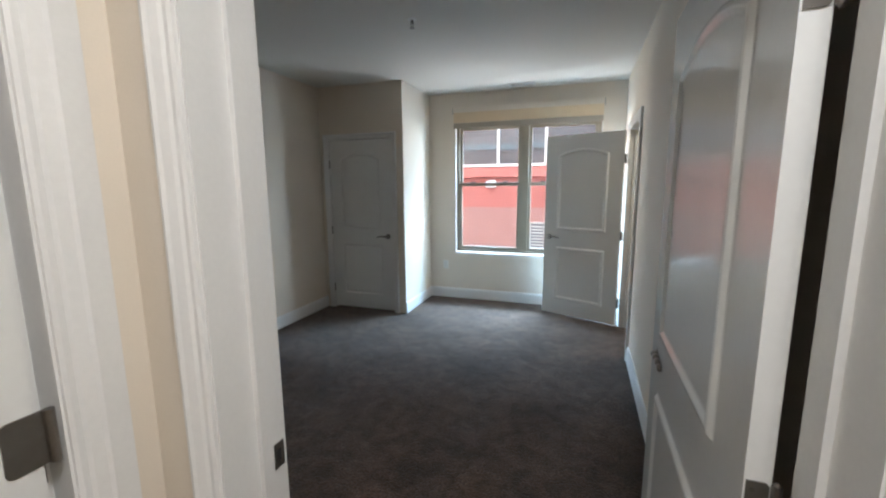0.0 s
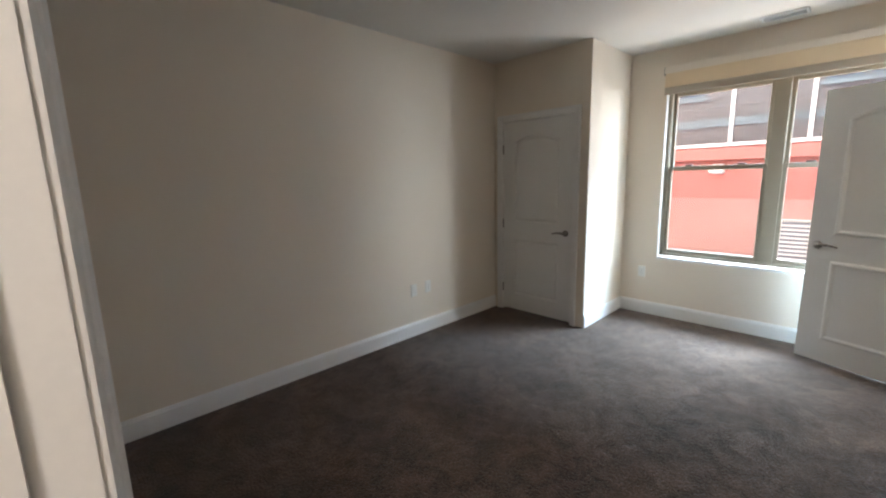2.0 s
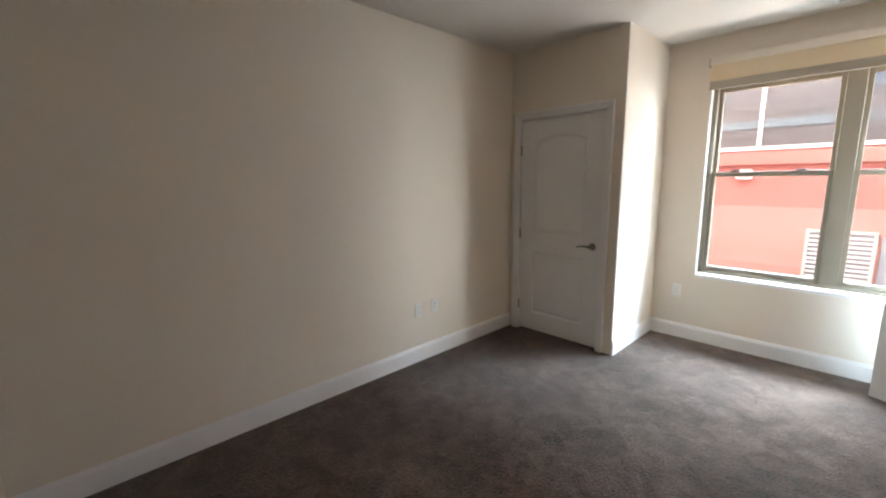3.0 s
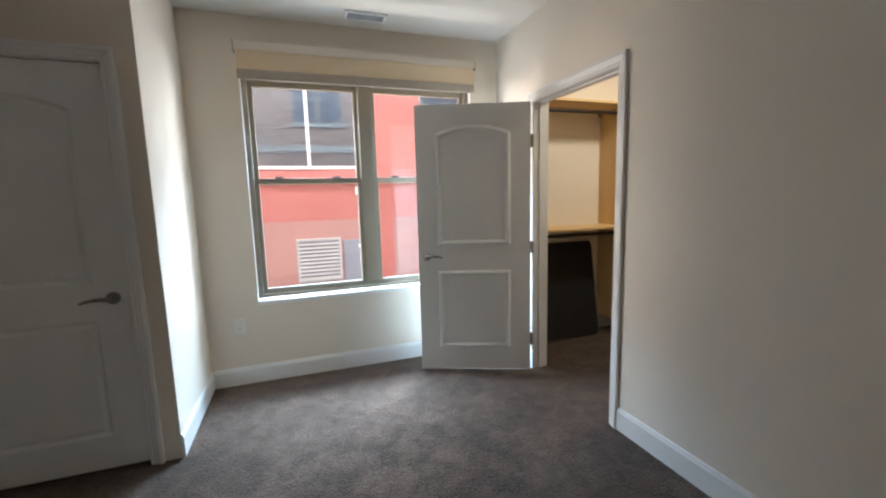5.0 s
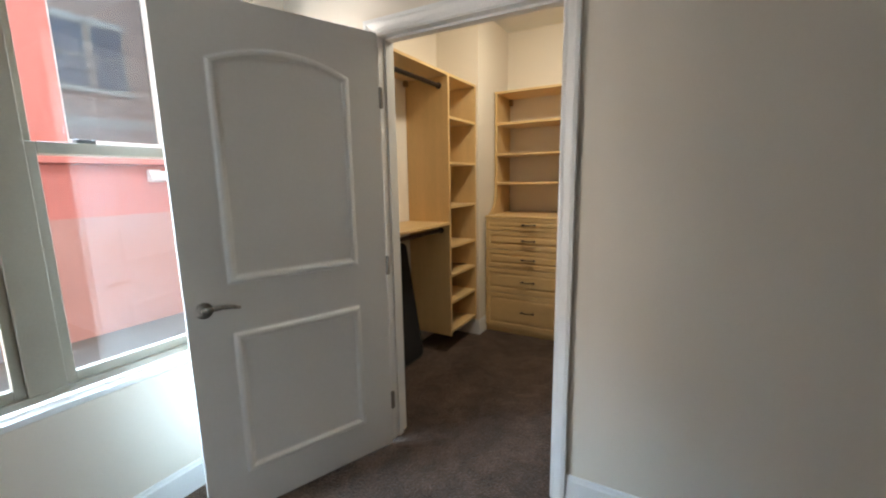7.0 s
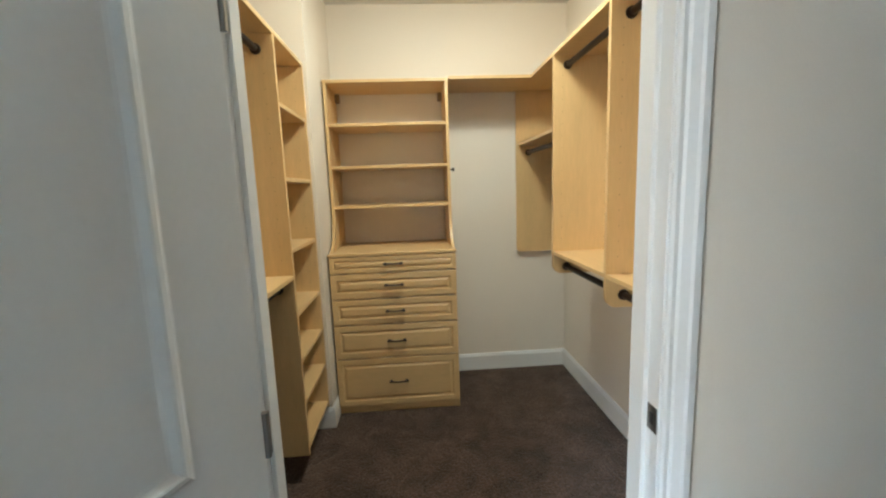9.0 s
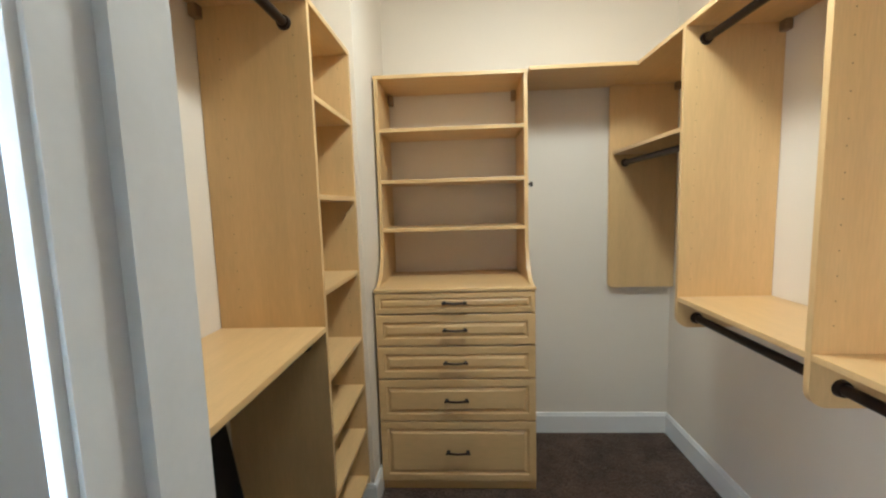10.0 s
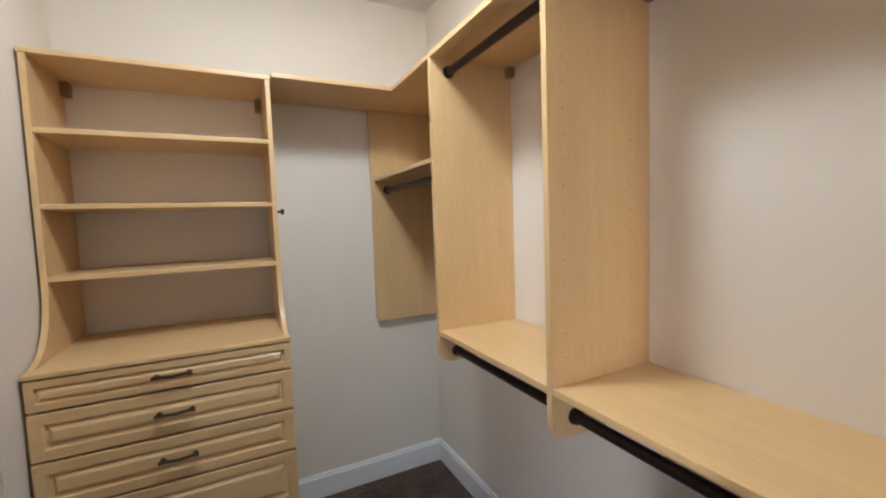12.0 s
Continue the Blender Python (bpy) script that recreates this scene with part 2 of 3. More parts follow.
def baseboard(name, p, q, out, h=0.135, th=0.014):
    """A baseboard from p to q (x, y), proud of the wall towards out."""
    p, q, out = Vector((*p, 0)), Vector((*q, 0)), Vector((*out, 0))
    prof = [(0, 0.001), (th, 0.001), (th, h - 0.022), (th - 0.004, h - 0.014), (th - 0.006, h - 0.004), (th - 0.009, h), (0, h)]
    bm = prism(bmesh.new(), prof, lambda u, v, a: p + (q - p) * a + out * u + Vector((0, 0, v)), 0, 1)
    return tagged(part(name, bm, TRIM), "white painted baseboard with a moulded top edge", "baseboard", kind="structure")


def lever(parent, place, side):
    """A lever handle; place(s, z, v): s along the leaf, v off the face; side: the way that the lever points."""
    bm = bmesh.new()
    tube(bm, place(0, 0, 0.0), place(0, 0, 0.010), 0.032, 24, 0.029)
    tube(bm, place(0, 0, 0.010), place(0, 0, 0.045), 0.011, 14)
    pts = [(0.0, 0.0, 0.011), (0.03, 0.004, 0.011), (0.065, 0.004, 0.0095), (0.10, -0.001, 0.008), (0.125, -0.008, 0.006)]
    for (s0, z0, r0), (s1, z1, r1) in zip(pts, pts[1:]):
        tube(bm, place(side * s0, z0, 0.047), place(side * s1, z1, 0.047), r0, 12, r1)
    bmesh.ops.create_icosphere(bm, subdivisions=2, radius=0.012, matrix=Matrix.Translation(place(0, 0, 0.046)))
    return part("door_handle", bm, NICKEL, parent, "satin nickel lever handle", smooth=True)


def door_leaf(parent, m, w, h, th, knob_side, paint, lift=0.02):
    """A moulded two-panel leaf with an arched upper panel, in the pose m: x from the hinge edge, y into the leaf from the face, z up."""
    st = 0.148 * w / 0.86
    pw = w - 2 * st
    shapes = [(0.195, 0.622, 0.0), (1.008, 0.838, 0.065)]
    bm = bmesh.new()
    rims = []
    for y in (0.0, th):
        edges = []
        outer = [bm.verts.new(m @ Vector(p)) for p in ((0, y, lift), (w, y, lift), (w, y, h), (0, y, h))]
        edges += [bm.edges.new((outer[i], outer[(i + 1) % 4])) for i in range(4)]
        rims.append(outer)
        for z0, ph, rise in shapes:
            vs = [bm.verts.new(m @ Vector((w / 2 + u, y, z0 + v))) for u, v in arc_poly(pw, ph, rise)]
            edges += [bm.edges.new((vs[i], vs[(i + 1) % len(vs)])) for i in range(len(vs))]
        bmesh.ops.triangle_fill(bm, use_beauty=True, use_dissolve=False, edges=edges)
    for i in range(4):
        j = (i + 1) % 4
        bm.faces.new((rims[0][i], rims[0][j], rims[1][j], rims[1][i]))
    part("leaf", bm, paint, parent)
    for y, sgn in ((0.0, 1), (th, -1)):
        for z0, ph, rise in shapes:
            rings = []
            for ins, d in ((0.0, 0.0), (0.005, 0.0015), (0.013, 0.0105), (0.022, 0.0125), (0.027, 0.0115), (0.037, 0.0045), (0.043, 0.003)):
                rings.append([m @ Vector((w / 2 + u, y + sgn * d, z0 + v)) for u, v in arc_poly(pw, ph, rise, ins)])
            part("panel", loops(bmesh.new(), rings), paint, parent)
    for y, sgn in ((0.0, -1), (th, 1)):
        lever(parent, lambda s, z, v, y=y, sgn=sgn: m @ Vector((knob_side + s, y + sgn * v, 0.925 + z)), -1 if knob_side > w / 2 else 1)


def hinges(parent, m, h, th, lift=0.0):
    """Three butt hinges on the hinge edge of a leaf that reaches from y=0 to y=th in the pose m; the knuckle stands off the swing side."""
    knuckle = -0.006 if th > 0 else th - 0.006
    lo, hi = sorted((0.003 if th > 0 else -0.003, th * 0.92))
    for z in (0.26 + lift, 0.985 + lift, h - 0.285 + lift):
        bm = bmesh.new()
        for k in range(5):
            z0 = z - 0.045 + k * 0.018
            tube(bm, m @ Vector((-0.004, knuckle, z0)), m @ Vector((-0.004, knuckle, z0 + 0.0172)), 0.0075, 10)
        for e, d in ((z - 0.045, -0.005), (z + 0.045, 0.005)):
            tube(bm, m @ Vector((-0.004, knuckle, e)), m @ Vector((-0.004, knuckle, e + d)), 0.006, 10, 0.003)
        r = 0.008
        poly = [(hi, z - 0.045), (hi, z + 0.045)]
        for cz, a0 in ((z + 0.045 - r, 90), (z - 0.045 + r, 180)):
            poly += [(lo + r + r * math.cos(radians(a0 + 22.5 * q)), cz + r * math.sin(radians(a0 + 22.5 * q))) for q in range(5)]
        prism(bm, poly, lambda u, v, a: m @ Vector((a, u, v)), -0.0028, 0.0004)
        hinge = part("hinge", bm, HINGE, parent, "satin metal butt hinge")
        for dz in (-0.03, 0.0, 0.03):
            y = (lo + hi) / 2 + (0.007 if dz else -0.007)
            part("screw", tube(bmesh.new(), m @ Vector((-0.0027, y, z + dz)), m @ Vector((-0.0036, y, z + dz)), 0.0036, 10), NICKEL, hinge)


def structure(name, bm, mat, label, category):
    return tagged(part(name, bm, mat), label, category, kind="structure")


# ---- the shell ----
H, HC, HD = 2.68, 2.76, 2.065
XL, XR, XC0, XC1 = -2.86, 0.62, 0.74, 2.935
YE0, YE1, YP, YW = 0.52, 0.685, 4.34, 5.21
YC0, YC1 = 3.10, 5.225
WX0, WX1, WZ0, WZ1 = -1.41, 0.375, 0.625, 2.30
EX0, EX1 = -0.432, 0.513
CY0, CY1 = 3.75, 4.605
PX, PD0, PD1 = -1.765, -2.745, -1.915

structure("floor", boxes((XL - 0.3, XC1 + 0.3, -1.9, 5.5, -0.25, 0.0)), CARPET, "dark brown cut pile carpet, worn and slightly mottled", "carpet")
structure("ceiling", boxes((XL - 0.2, XR + 0.06, YE0 + 0.05, 5.44, H, H + 0.15)), CEIL, "flat white painted ceiling of the bedroom", "ceiling")
structure("ceiling_closet", boxes((XR + 0.06, XC1 + 0.2, YC0 - 0.2, 5.44, HC, HC + 0.12)), CEIL, "flat white painted ceiling of the closet", "ceiling")
structure("ceiling_hall", boxes((-0.8, 1.2, -1.8, YE0 + 0.05, H, H + 0.15)), CEIL, "flat white painted hall ceiling", "ceiling")
structure("wall_west", boxes((XL - 0.12, XL, YE0, 5.44, 0, H)), PAINT, "smooth cream painted bedroom wall", "wall")
structure("wall_north", boxes((PX, WX0, YW, 5.44, 0, H), (WX1, XR, YW, 5.44, 0, H), (WX0, WX1, YW, 5.44, 0, WZ0 - 0.02), (WX0, WX1, YW, 5.44, WZ1, H)), PAINT, "cream painted wall around the double window", "wall")
structure("wall_alcove_front", boxes((XL, PD0 - 0.02, YP, YP + 0.11, 0, H), (PD1 + 0.02, PX, YP, YP + 0.11, 0, H), (PD0 - 0.02, PD1 + 0.02, YP, YP + 0.11, HD + 0.02, H)), PAINT, "cream painted wall holding the closed small door", "wall")
structure("wall_alcove_side", boxes((PX - 0.11, PX, YP + 0.11, YW, 0, H), (PX - 0.11, PX - 0.001, YW, 5.44, 0, H)), PAINT, "cream painted return wall beside the window", "wall")
structure("wall_alcove_back", boxes((XL, PX - 0.11, 5.30, 5.44, 0, H)), PAINT, "plain painted wall behind the small door", "wall")
structure("wall_east", boxes((XR, XC0, YE0, CY0 - 0.02, 0, HC), (XR, XC0, CY1 + 0.02, 5.44, 0, HC), (XR, XC0, CY0 - 0.02, CY1 + 0.02, HD + 0.02, HC)), PAINT, "cream painted wall with the closet doorway", "wall")
structure("wall_south", boxes((XL, EX0 - 0.02, YE0, YE1, 0, H), (EX1 + 0.02, XR, YE0, YE1, 0, H), (EX0 - 0.02, EX1 + 0.02, YE0, YE1, HD + 0.02, H)), PAINT, "cream painted wall with the entry doorway", "wall")
structure("wall_closet_north", boxes((XC0, XC1, YC1, 5.44, 0, HC)), PAINT, "cream painted closet wall behind shelves", "wall")
structure("wall_closet_column", boxes((2.243, XC1, 4.83, YC1, 0, HC)), PAINT, "cream painted boxed-in column in the closet", "wall")
structure("wall_closet_east", boxes((XC1, XC1 + 0.12, YC0 - 0.12, 5.44, 0, HC)), PAINT, "cream painted closet end wall", "wall")
structure("wall_closet_south", boxes((XC0, XC1, YC0 - 0.12, YC0, 0, HC)), PAINT, "cream painted closet wall with hanging rails", "wall")
HLX, HDY0, HDY1 = -0.595, -0.48, 0.372
structure("wall_hall_west", boxes((HLX - 0.12, HLX, -1.8, HDY0 - 0.02, 0, H), (HLX - 0.12, HLX, HDY1 + 0.02, YE0, 0, H), (HLX - 0.12, HLX, HDY0 - 0.02, HDY1 + 0.02, HD + 0.02, H), (HLX - 0.2, HLX - 0.12, HDY0 - 0.1, HDY1 + 0.1, 0, H)), PAINT, "cream painted hall wall with a side door", "wall")
# The hall's east and south walls are unseen, added to close it off.
structure("wall_hall_east", boxes((1.0, 1.12, -1.8, YE0, 0, H)), PAINT, "cream painted hall wall", "wall")
structure("wall_hall_south", boxes((HLX - 0.12, 1.12, -1.9, -1.8, 0, H)), PAINT, "cream painted hall end wall", "wall")
structure("wall_hall_stub", boxes((XC0, 1.12, YE0, YE1, 0, H)), PAINT, "cream painted wall beside the entry", "wall")

baseboard("baseboard_west", (XL, YE1), (XL, YP), (1, 0))
baseboard("baseboard_north", (PX, YW), (XR, YW), (0, -1))
baseboard("baseboard_alcove", (PX, YP), (PX, YW - 0.014), (1, 0))
baseboard("baseboard_east", (XR, YE1), (XR, CY0 - 0.068), (-1, 0))
baseboard("baseboard_east_end", (XR, CY1 + 0.068), (XR, YW - 0.014), (-1, 0))
baseboard("baseboard_south", (XL + 0.014, YE1), (EX0 - 0.068, YE1), (0, 1))
baseboard("baseboard_closet_east", (XC1, YC0), (XC1, 4.01), (-1, 0))
baseboard("baseboard_closet_south", (XC0, YC0), (XC1 - 0.014, YC0), (0, 1))
baseboard("baseboard_closet_north", (XC0, YC1), (2.243, YC1), (0, -1))
baseboard("baseboard_column_face", (2.229, 4.83), (2.39, 4.83), (0, -1))
baseboard("baseboard_column_side", (2.243, 4.83), (2.243, YC1 - 0.014), (-1, 0))


def doorway(name, label, place, a, b, depth, stop_v, swing_sides, width=0.066):
    """Jambs, stop and casings; place(s, z, v): v runs from 0 at one wall face (negative: proud of it) to depth at the other."""
    root = thing(name, place(a, 0, 0), label, "door frame", kind="structure")
    def pbox(nm, s0, s1, z0, z1, v0, v1):
        bm = bmesh.new()
        prism(bm, [(s0, z0), (s1, z0), (s1, z1), (s0, z1)], lambda u, v, w: place(u, v, w), v0, v1)
        part(nm, bm, TRIM, root)
    pbox("jamb", a - 0.019, a, 0, HD + 0.019, -0.001, depth + 0.001)
    pbox("jamb", b, b + 0.019, 0, HD + 0.019, -0.001, depth + 0.001)
    pbox("head_jamb", a, b, HD, HD + 0.019, -0.001, depth + 0.001)
    pbox("door_stop", a, a + 0.011, 0, HD - 0.011, stop_v, stop_v + 0.032)
    pbox("door_stop", b - 0.011, b, 0, HD - 0.011, stop_v, stop_v + 0.032)
    pbox("door_stop", a, b, HD - 0.011, HD, stop_v, stop_v + 0.032)
    if swing_sides[0]:
        sweep_casing("casing", lambda s, z, v: place(s, z, -v), a, b, HD, root, width)
    if swing_sides[1]:
        sweep_casing("casing", lambda s, z, v: place(s, z, depth + v), a, b, HD, root, width)
    return root


V = Vector
doorway("door_frame_closet", "white painted moulded door casing of the closet", lambda s, z, v: V((XR + v, s, z)), CY0, CY1, 0.12, 0.045, (1, 1))
doorway("door_frame_entry", "white painted moulded door casing of the bedroom entry", lambda s, z, v: V((s, YE1 - v, z)), EX0, EX1, YE1 - YE0, 0.045, (0, 1), 0.058)
doorway("door_frame_small", "white painted casing around the small door", lambda s, z, v: V((s, YP + v, z)), PD0, PD1, 0.11, 0.045, (1, 0))
doorway("door_frame_hall", "white painted casing of the hall side door", lambda s, z, v: V((HLX - v, s, z)), HDY0, HDY1, 0.12, 0.055, (1, 0), 0.09)
# room-side casing of the entry, clear of the side wall
sweep_casing("casing_entry", lambda s, z, v: V((s, YE1 + v, z)), EX0, EX1, HD, None, width=0.064)["label"] = "white painted moulded casing on the bedroom side"
tagged(bpy.data.objects["casing_entry"], category="door casing", kind="structure")

# strike plates
for nm, row in (("strike_plate", (EX0 - 0.001, EX0 + 0.002, YE1 - 0.038, YE1 - 0.004, 0.895, 0.955)), ("strike_plate", (XR + 0.004, XR + 0.04, CY0 - 0.001, CY0 + 0.002, 0.895, 0.955))):
    root = thing(nm, (row[0], row[2], row[4]), "small dark metal strike plate set in the jamb", "strike plate", kind="structure")
    bpart("plate", row, HINGE, root, 0.0006)
    cx, cy, cz = (row[0] + row[1]) / 2, (row[2] + row[3]) / 2, 0.925
    bpart("latch_hole", (cx - 0.0022 if nm and row[1] - row[0] < 0.01 else cx - 0.007, cx + 0.0022 if row[1] - row[0] < 0.01 else cx + 0.007, cy - 0.007 if row[1] - row[0] < 0.01 else cy - 0.0022, cy + 0.007 if row[1] - row[0] < 0.01 else cy + 0.0022, cz - 0.014, cz + 0.014), DARKPL, root, 0)


def door(name, label, hinge, yaw, w, knob, th=0.036, lift=0.0, paint=None):
    m = pose(hinge[0], hinge[1], 0, 0, 0, yaw)
    root = thing(name, (hinge[0], hinge[1], 0), label, "door", kind="structure")
    door_leaf(root, m, w, HD - 0.006, th, knob, paint or DOORP)
    hinges(root, m, HD, th, lift)
    return root


closet_door = door("door_1", "white moulded two-panel closet door with arched panel, standing open", (0.574, 4.577), 180 - math.degrees(math.atan2(0.322, 0.795)) + 0, 0.856, 0.795, th=-0.036)
m1 = pose(0.574, 4.577, 0, 0, 0, 180 - math.degrees(math.atan2(0.322, 0.795)))
for z in (0.26, 0.985, HD - 0.285):
    bm = prism(bmesh.new(), [(-0.024, z - 0.045), (-0.0005, z - 0.045), (-0.0005, z + 0.045), (-0.024, z + 0.045)], lambda u, v, a: m1 @ Vector((u, a, v)), -0.006, -0.003)
    tube(bm, m1 @ Vector((-0.012, -0.004, z - 0.047)), m1 @ Vector((-0.012, -0.004, z + 0.047)), 0.0065, 12)
    part("hinge_leaf", bm, HINGE, closet_door, "satin metal hinge leaf")
door("door_2", "white moulded two-panel entry door, opened along the wall", (0.460, 0.712), 89.6, 0.915, 0.83, th=-0.038, lift=0.02, paint=GLOSSP)
door("door_3", "white moulded two-panel small door, closed", (PD0 + 0.004, YP + 0.008), 0, PD1 - PD0 - 0.008, PD1 - PD0 - 0.075)
door("door_4", "white moulded two-panel hall side door, closed", (HLX - 0.048, HDY1 - 0.026), -90, 0.80, 0.74, th=0.036, lift=0.11)

bm = prism(bmesh.new(), [(0.300 + 0.009 * k, z) for k, z in ((1, 1.085), (7, 1.085), (7, 1.175), (1, 1.175), (0.3, 1.172), (0, 1.166), (0, 1.094), (0.3, 1.088))], lambda u, v, a: V((a, u, v)), HLX - 0.0121, HLX - 0.009)
tube(bm, (HLX - 0.006, 0.360, 1.085), (HLX - 0.006, 0.360, 1.175), 0.0075, 12)
part("hinge", bm, HINGE, bpy.data.objects["door_4"], "satin metal hinge plate")


# ---- window ----
def window():
    root = thing("window_1", (-0.52, 5.28, WZ0), "taupe framed double window with two double-hung sashes", "window", kind="structure")
    y0, y1 = 5.265, 5.36
    x0, x1, z0, z1 = WX0 + 0.006, WX1 - 0.006, WZ0 + 0.018, WZ1
    bpart("window_sill", (WX0, WX1, YW - 0.001, y0 + 0.01, WZ0 - 0.019, WZ0 + 0.006), TRIM, root, 0.003, "white painted sill")
    for a, b in ((WX0 - 0.0, WX0 + 0.005), (WX1 - 0.005, WX1)):
        bpart("window_reveal", (a, b, YW - 0.001, y0, WZ0 + 0.006, WZ1), TRIM, root, 0.001)
    mid0, mid1 = -0.575, -0.468
    for row in ((x0, x0 + 0.035, y0, y1, z0, z1), (x1 - 0.035, x1, y0, y1, z0, z1), (x0 + 0.035, x1 - 0.035, y0, y1, z0, z0 + 0.03), (x0 + 0.035, x1 - 0.035, y0, y1, z1 - 0.03, z1), (mid0, mid1, y0, y1, z0 + 0.03, z1 - 0.03)):
        bpart("window_frame", row, VINYL, root, 0.003)
    for a, b in ((x0 + 0.035, mid0), (mid1, x1 - 0.035)):
        zr = 1.51
        for nm, ya, yb, za, zb in (("lower_sash", y0 + 0.012, y0 + 0.042, z0 + 0.03, zr + 0.045), ("upper_sash", y0 + 0.046, y0 + 0.076, zr, z1 - 0.03)):
            w = 0.032
            bm = boxes((a, a + w, ya, yb, za, zb), (b - w, b, ya, yb, za, zb), (a + w, b - w, ya, yb, za, za + 0.04), (a + w, b - w, ya, yb, zb - 0.042, zb), bevel=0.003)
            sash = part(nm, bm, VINYL, root)
            g = bpart("pane", (a + w - 0.004, b - w + 0.004, (ya + yb) / 2 - 0.002, (ya + yb) / 2 + 0.002, za + 0.036, zb - 0.038), GLASS, sash, 0)
            g.visible_shadow = False
            if nm == "lower_sash":
                for k in (0.22, 0.76):
                    cx = a + (b - a) * k
                    bpart("sash_lock", (cx - 0.03, cx + 0.03, ya + 0.002, yb + 0.014, zb, zb + 0.014), DARKPL, sash, 0.003, "dark sash lock")


window()


def roller_shade():
    root = thing("roller_shade", (-0.515, 5.18, 2.45), "cream fabric roller shade rolled up above the window", "roller shade")
    x0, x1, y = -1.425, 0.39, 5.165
    bm = bmesh.new()
    tube(bm, (x0 + 0.012, y, 2.448), (x1 - 0.012, y, 2.448), 0.022, 20)
    part("roll", bm, FABRIC, root, smooth=True)
    bpart("valance", (x0 + 0.007, x1 - 0.007, y - 0.034, y - 0.029, 2.428, 2.486), PAINT, root, 0.002, "pale painted valance strip")
    bm = prism(bmesh.new(), [(y - 0.0255, 2.45), (y - 0.024, 2.45), (y - 0.0225, 2.30), (y - 0.024, 2.30)], lambda u, v, a: V((a, u, v)), x0 + 0.014, x1 - 0.014)
    part("fabric", bm, FABRIC, root)
    # Taupe tone carries the shadow along the fabric's lower edge.
    bpart("hem_bar", (x0 + 0.014, x1 - 0.014, y - 0.030, y - 0.016, 2.234, 2.302), HEM, root, 0.005, "taupe hem bar with shadow in its colour")
    for a in (x0, x1 - 0.006):
        bpart("bracket", (a, a + 0.006, y - 0.03, YW, 2.42, 2.492), HINGE, root, 0.002, "grey metal bracket")
    bpart("headrail", (x0, x1, y + 0.012, YW, 2.478, 2.488), HINGE, root, 0.001)


roller_shade()


def outlet(loc, axis, out):
    """A cover plate at loc on a wall; axis: 0 if the wall runs along x, 1 along y; out: the sign of the way out of the wall."""
    root = thing("wall_outlet", loc, "white plastic electrical outlet plate on the wall", "outlet", "wall outlets")
    def pl(s, z, v):
        return V(loc) + (V((s, v * out, z)) if axis == 0 else V((v * out, s, z)))
    for nm, w, h, v1, mat in (("plate", 0.036, 0.058, 0.006, PLASTIC), ("socket", 0.017, 0.034, 0.008, PLASTIC)):
        bm = loops(bmesh.new(), [[pl(s * (w - i), z * (h - i), v) for s, z in ((-1, -1), (1, -1), (1, 1), (-1, 1))] for i, v in ((0, 0.0), (0, v1 - 0.002), (0.002, v1))])
        part(nm, bm, mat, root)
    for z in (-0.018, 0.018):
        for s in (-0.006, 0.006):
            bm = prism(bmesh.new(), [(s - 0.001, z - 0.005), (s + 0.001, z - 0.005), (s + 0.001, z + 0.005), (s - 0.001, z + 0.005)], pl, 0.0078, 0.0085)
            part("slot", bm, DARKPL, root)


outlet((XL, 3.10, 0.45), 1, 1)
outlet((XL, 3.28, 0.455), 1, 1)
outlet((-1.547, YW, 0.455), 0, -1)
outlet((XR, 2.30, 0.46), 1, -1)


def ceiling_vent():
    root = thing("ceiling_vent", (-0.53, 4.99, H), "white metal ceiling air vent with thin slats", "air vent")
    x0, x1, y0, y1 = -0.68, -0.38, 4.92, 5.06
    bpart("backing", (x0 + 0.01, x1 - 0.01, y0 + 0.01, y1 - 0.01, H - 0.003, H), GREYD, root, 0)
    part("frame", boxes((x0, x1, y0, y0 + 0.022, H - 0.012, H), (x0, x1, y1 - 0.022, y1, H - 0.012, H), (x0, x0 + 0.022, y0 + 0.022, y1 - 0.022, H - 0.012, H), (x1 - 0.022, x1, y0 + 0.022, y1 - 0.022, H - 0.012, H), bevel=0.002), WHITEM, root)
    for i in range(7):
        y = y0 + 0.03 + i * 0.0135
        bm = prism(bmesh.new(), [(y, H - 0.011), (y + 0.002, H - 0.011), (y + 0.010, H - 0.003), (y + 0.008, H - 0.003)], lambda u, v, a: V((a, u, v)), x0 + 0.022, x1 - 0.022)
        part("slat", bm, WHITEM, root)


ceiling_vent()


def sprinkler():
    root = thing("sprinkler_head", (-1.0, 2.845, H), "small metal fire sprinkler head on the ceiling", "sprinkler")
    c = V((-1.0, 2.845, H))
    part("escutcheon", tube(bmesh.new(), c, c - V((0, 0, 0.008)), 0.034, 20, 0.028), WHITEM, root)
    part("body", tube(bmesh.new(), c - V((0, 0, 0.008)), c - V((0, 0, 0.03)), 0.011, 12), NICKEL, root)
    bm = bmesh.new()
    for s in (-1, 1):
        tube(bm, c + V((s * 0.011, 0, -0.028)), c + V((s * 0.003, 0, -0.058)), 0.003, 8)
    part("yoke", bm, NICKEL, root)
    part("deflector", tube(bmesh.new(), c - V((0, 0, 0.058)), c - V((0, 0, 0.061)), 0.018, 16), NICKEL, root)


sprinkler()


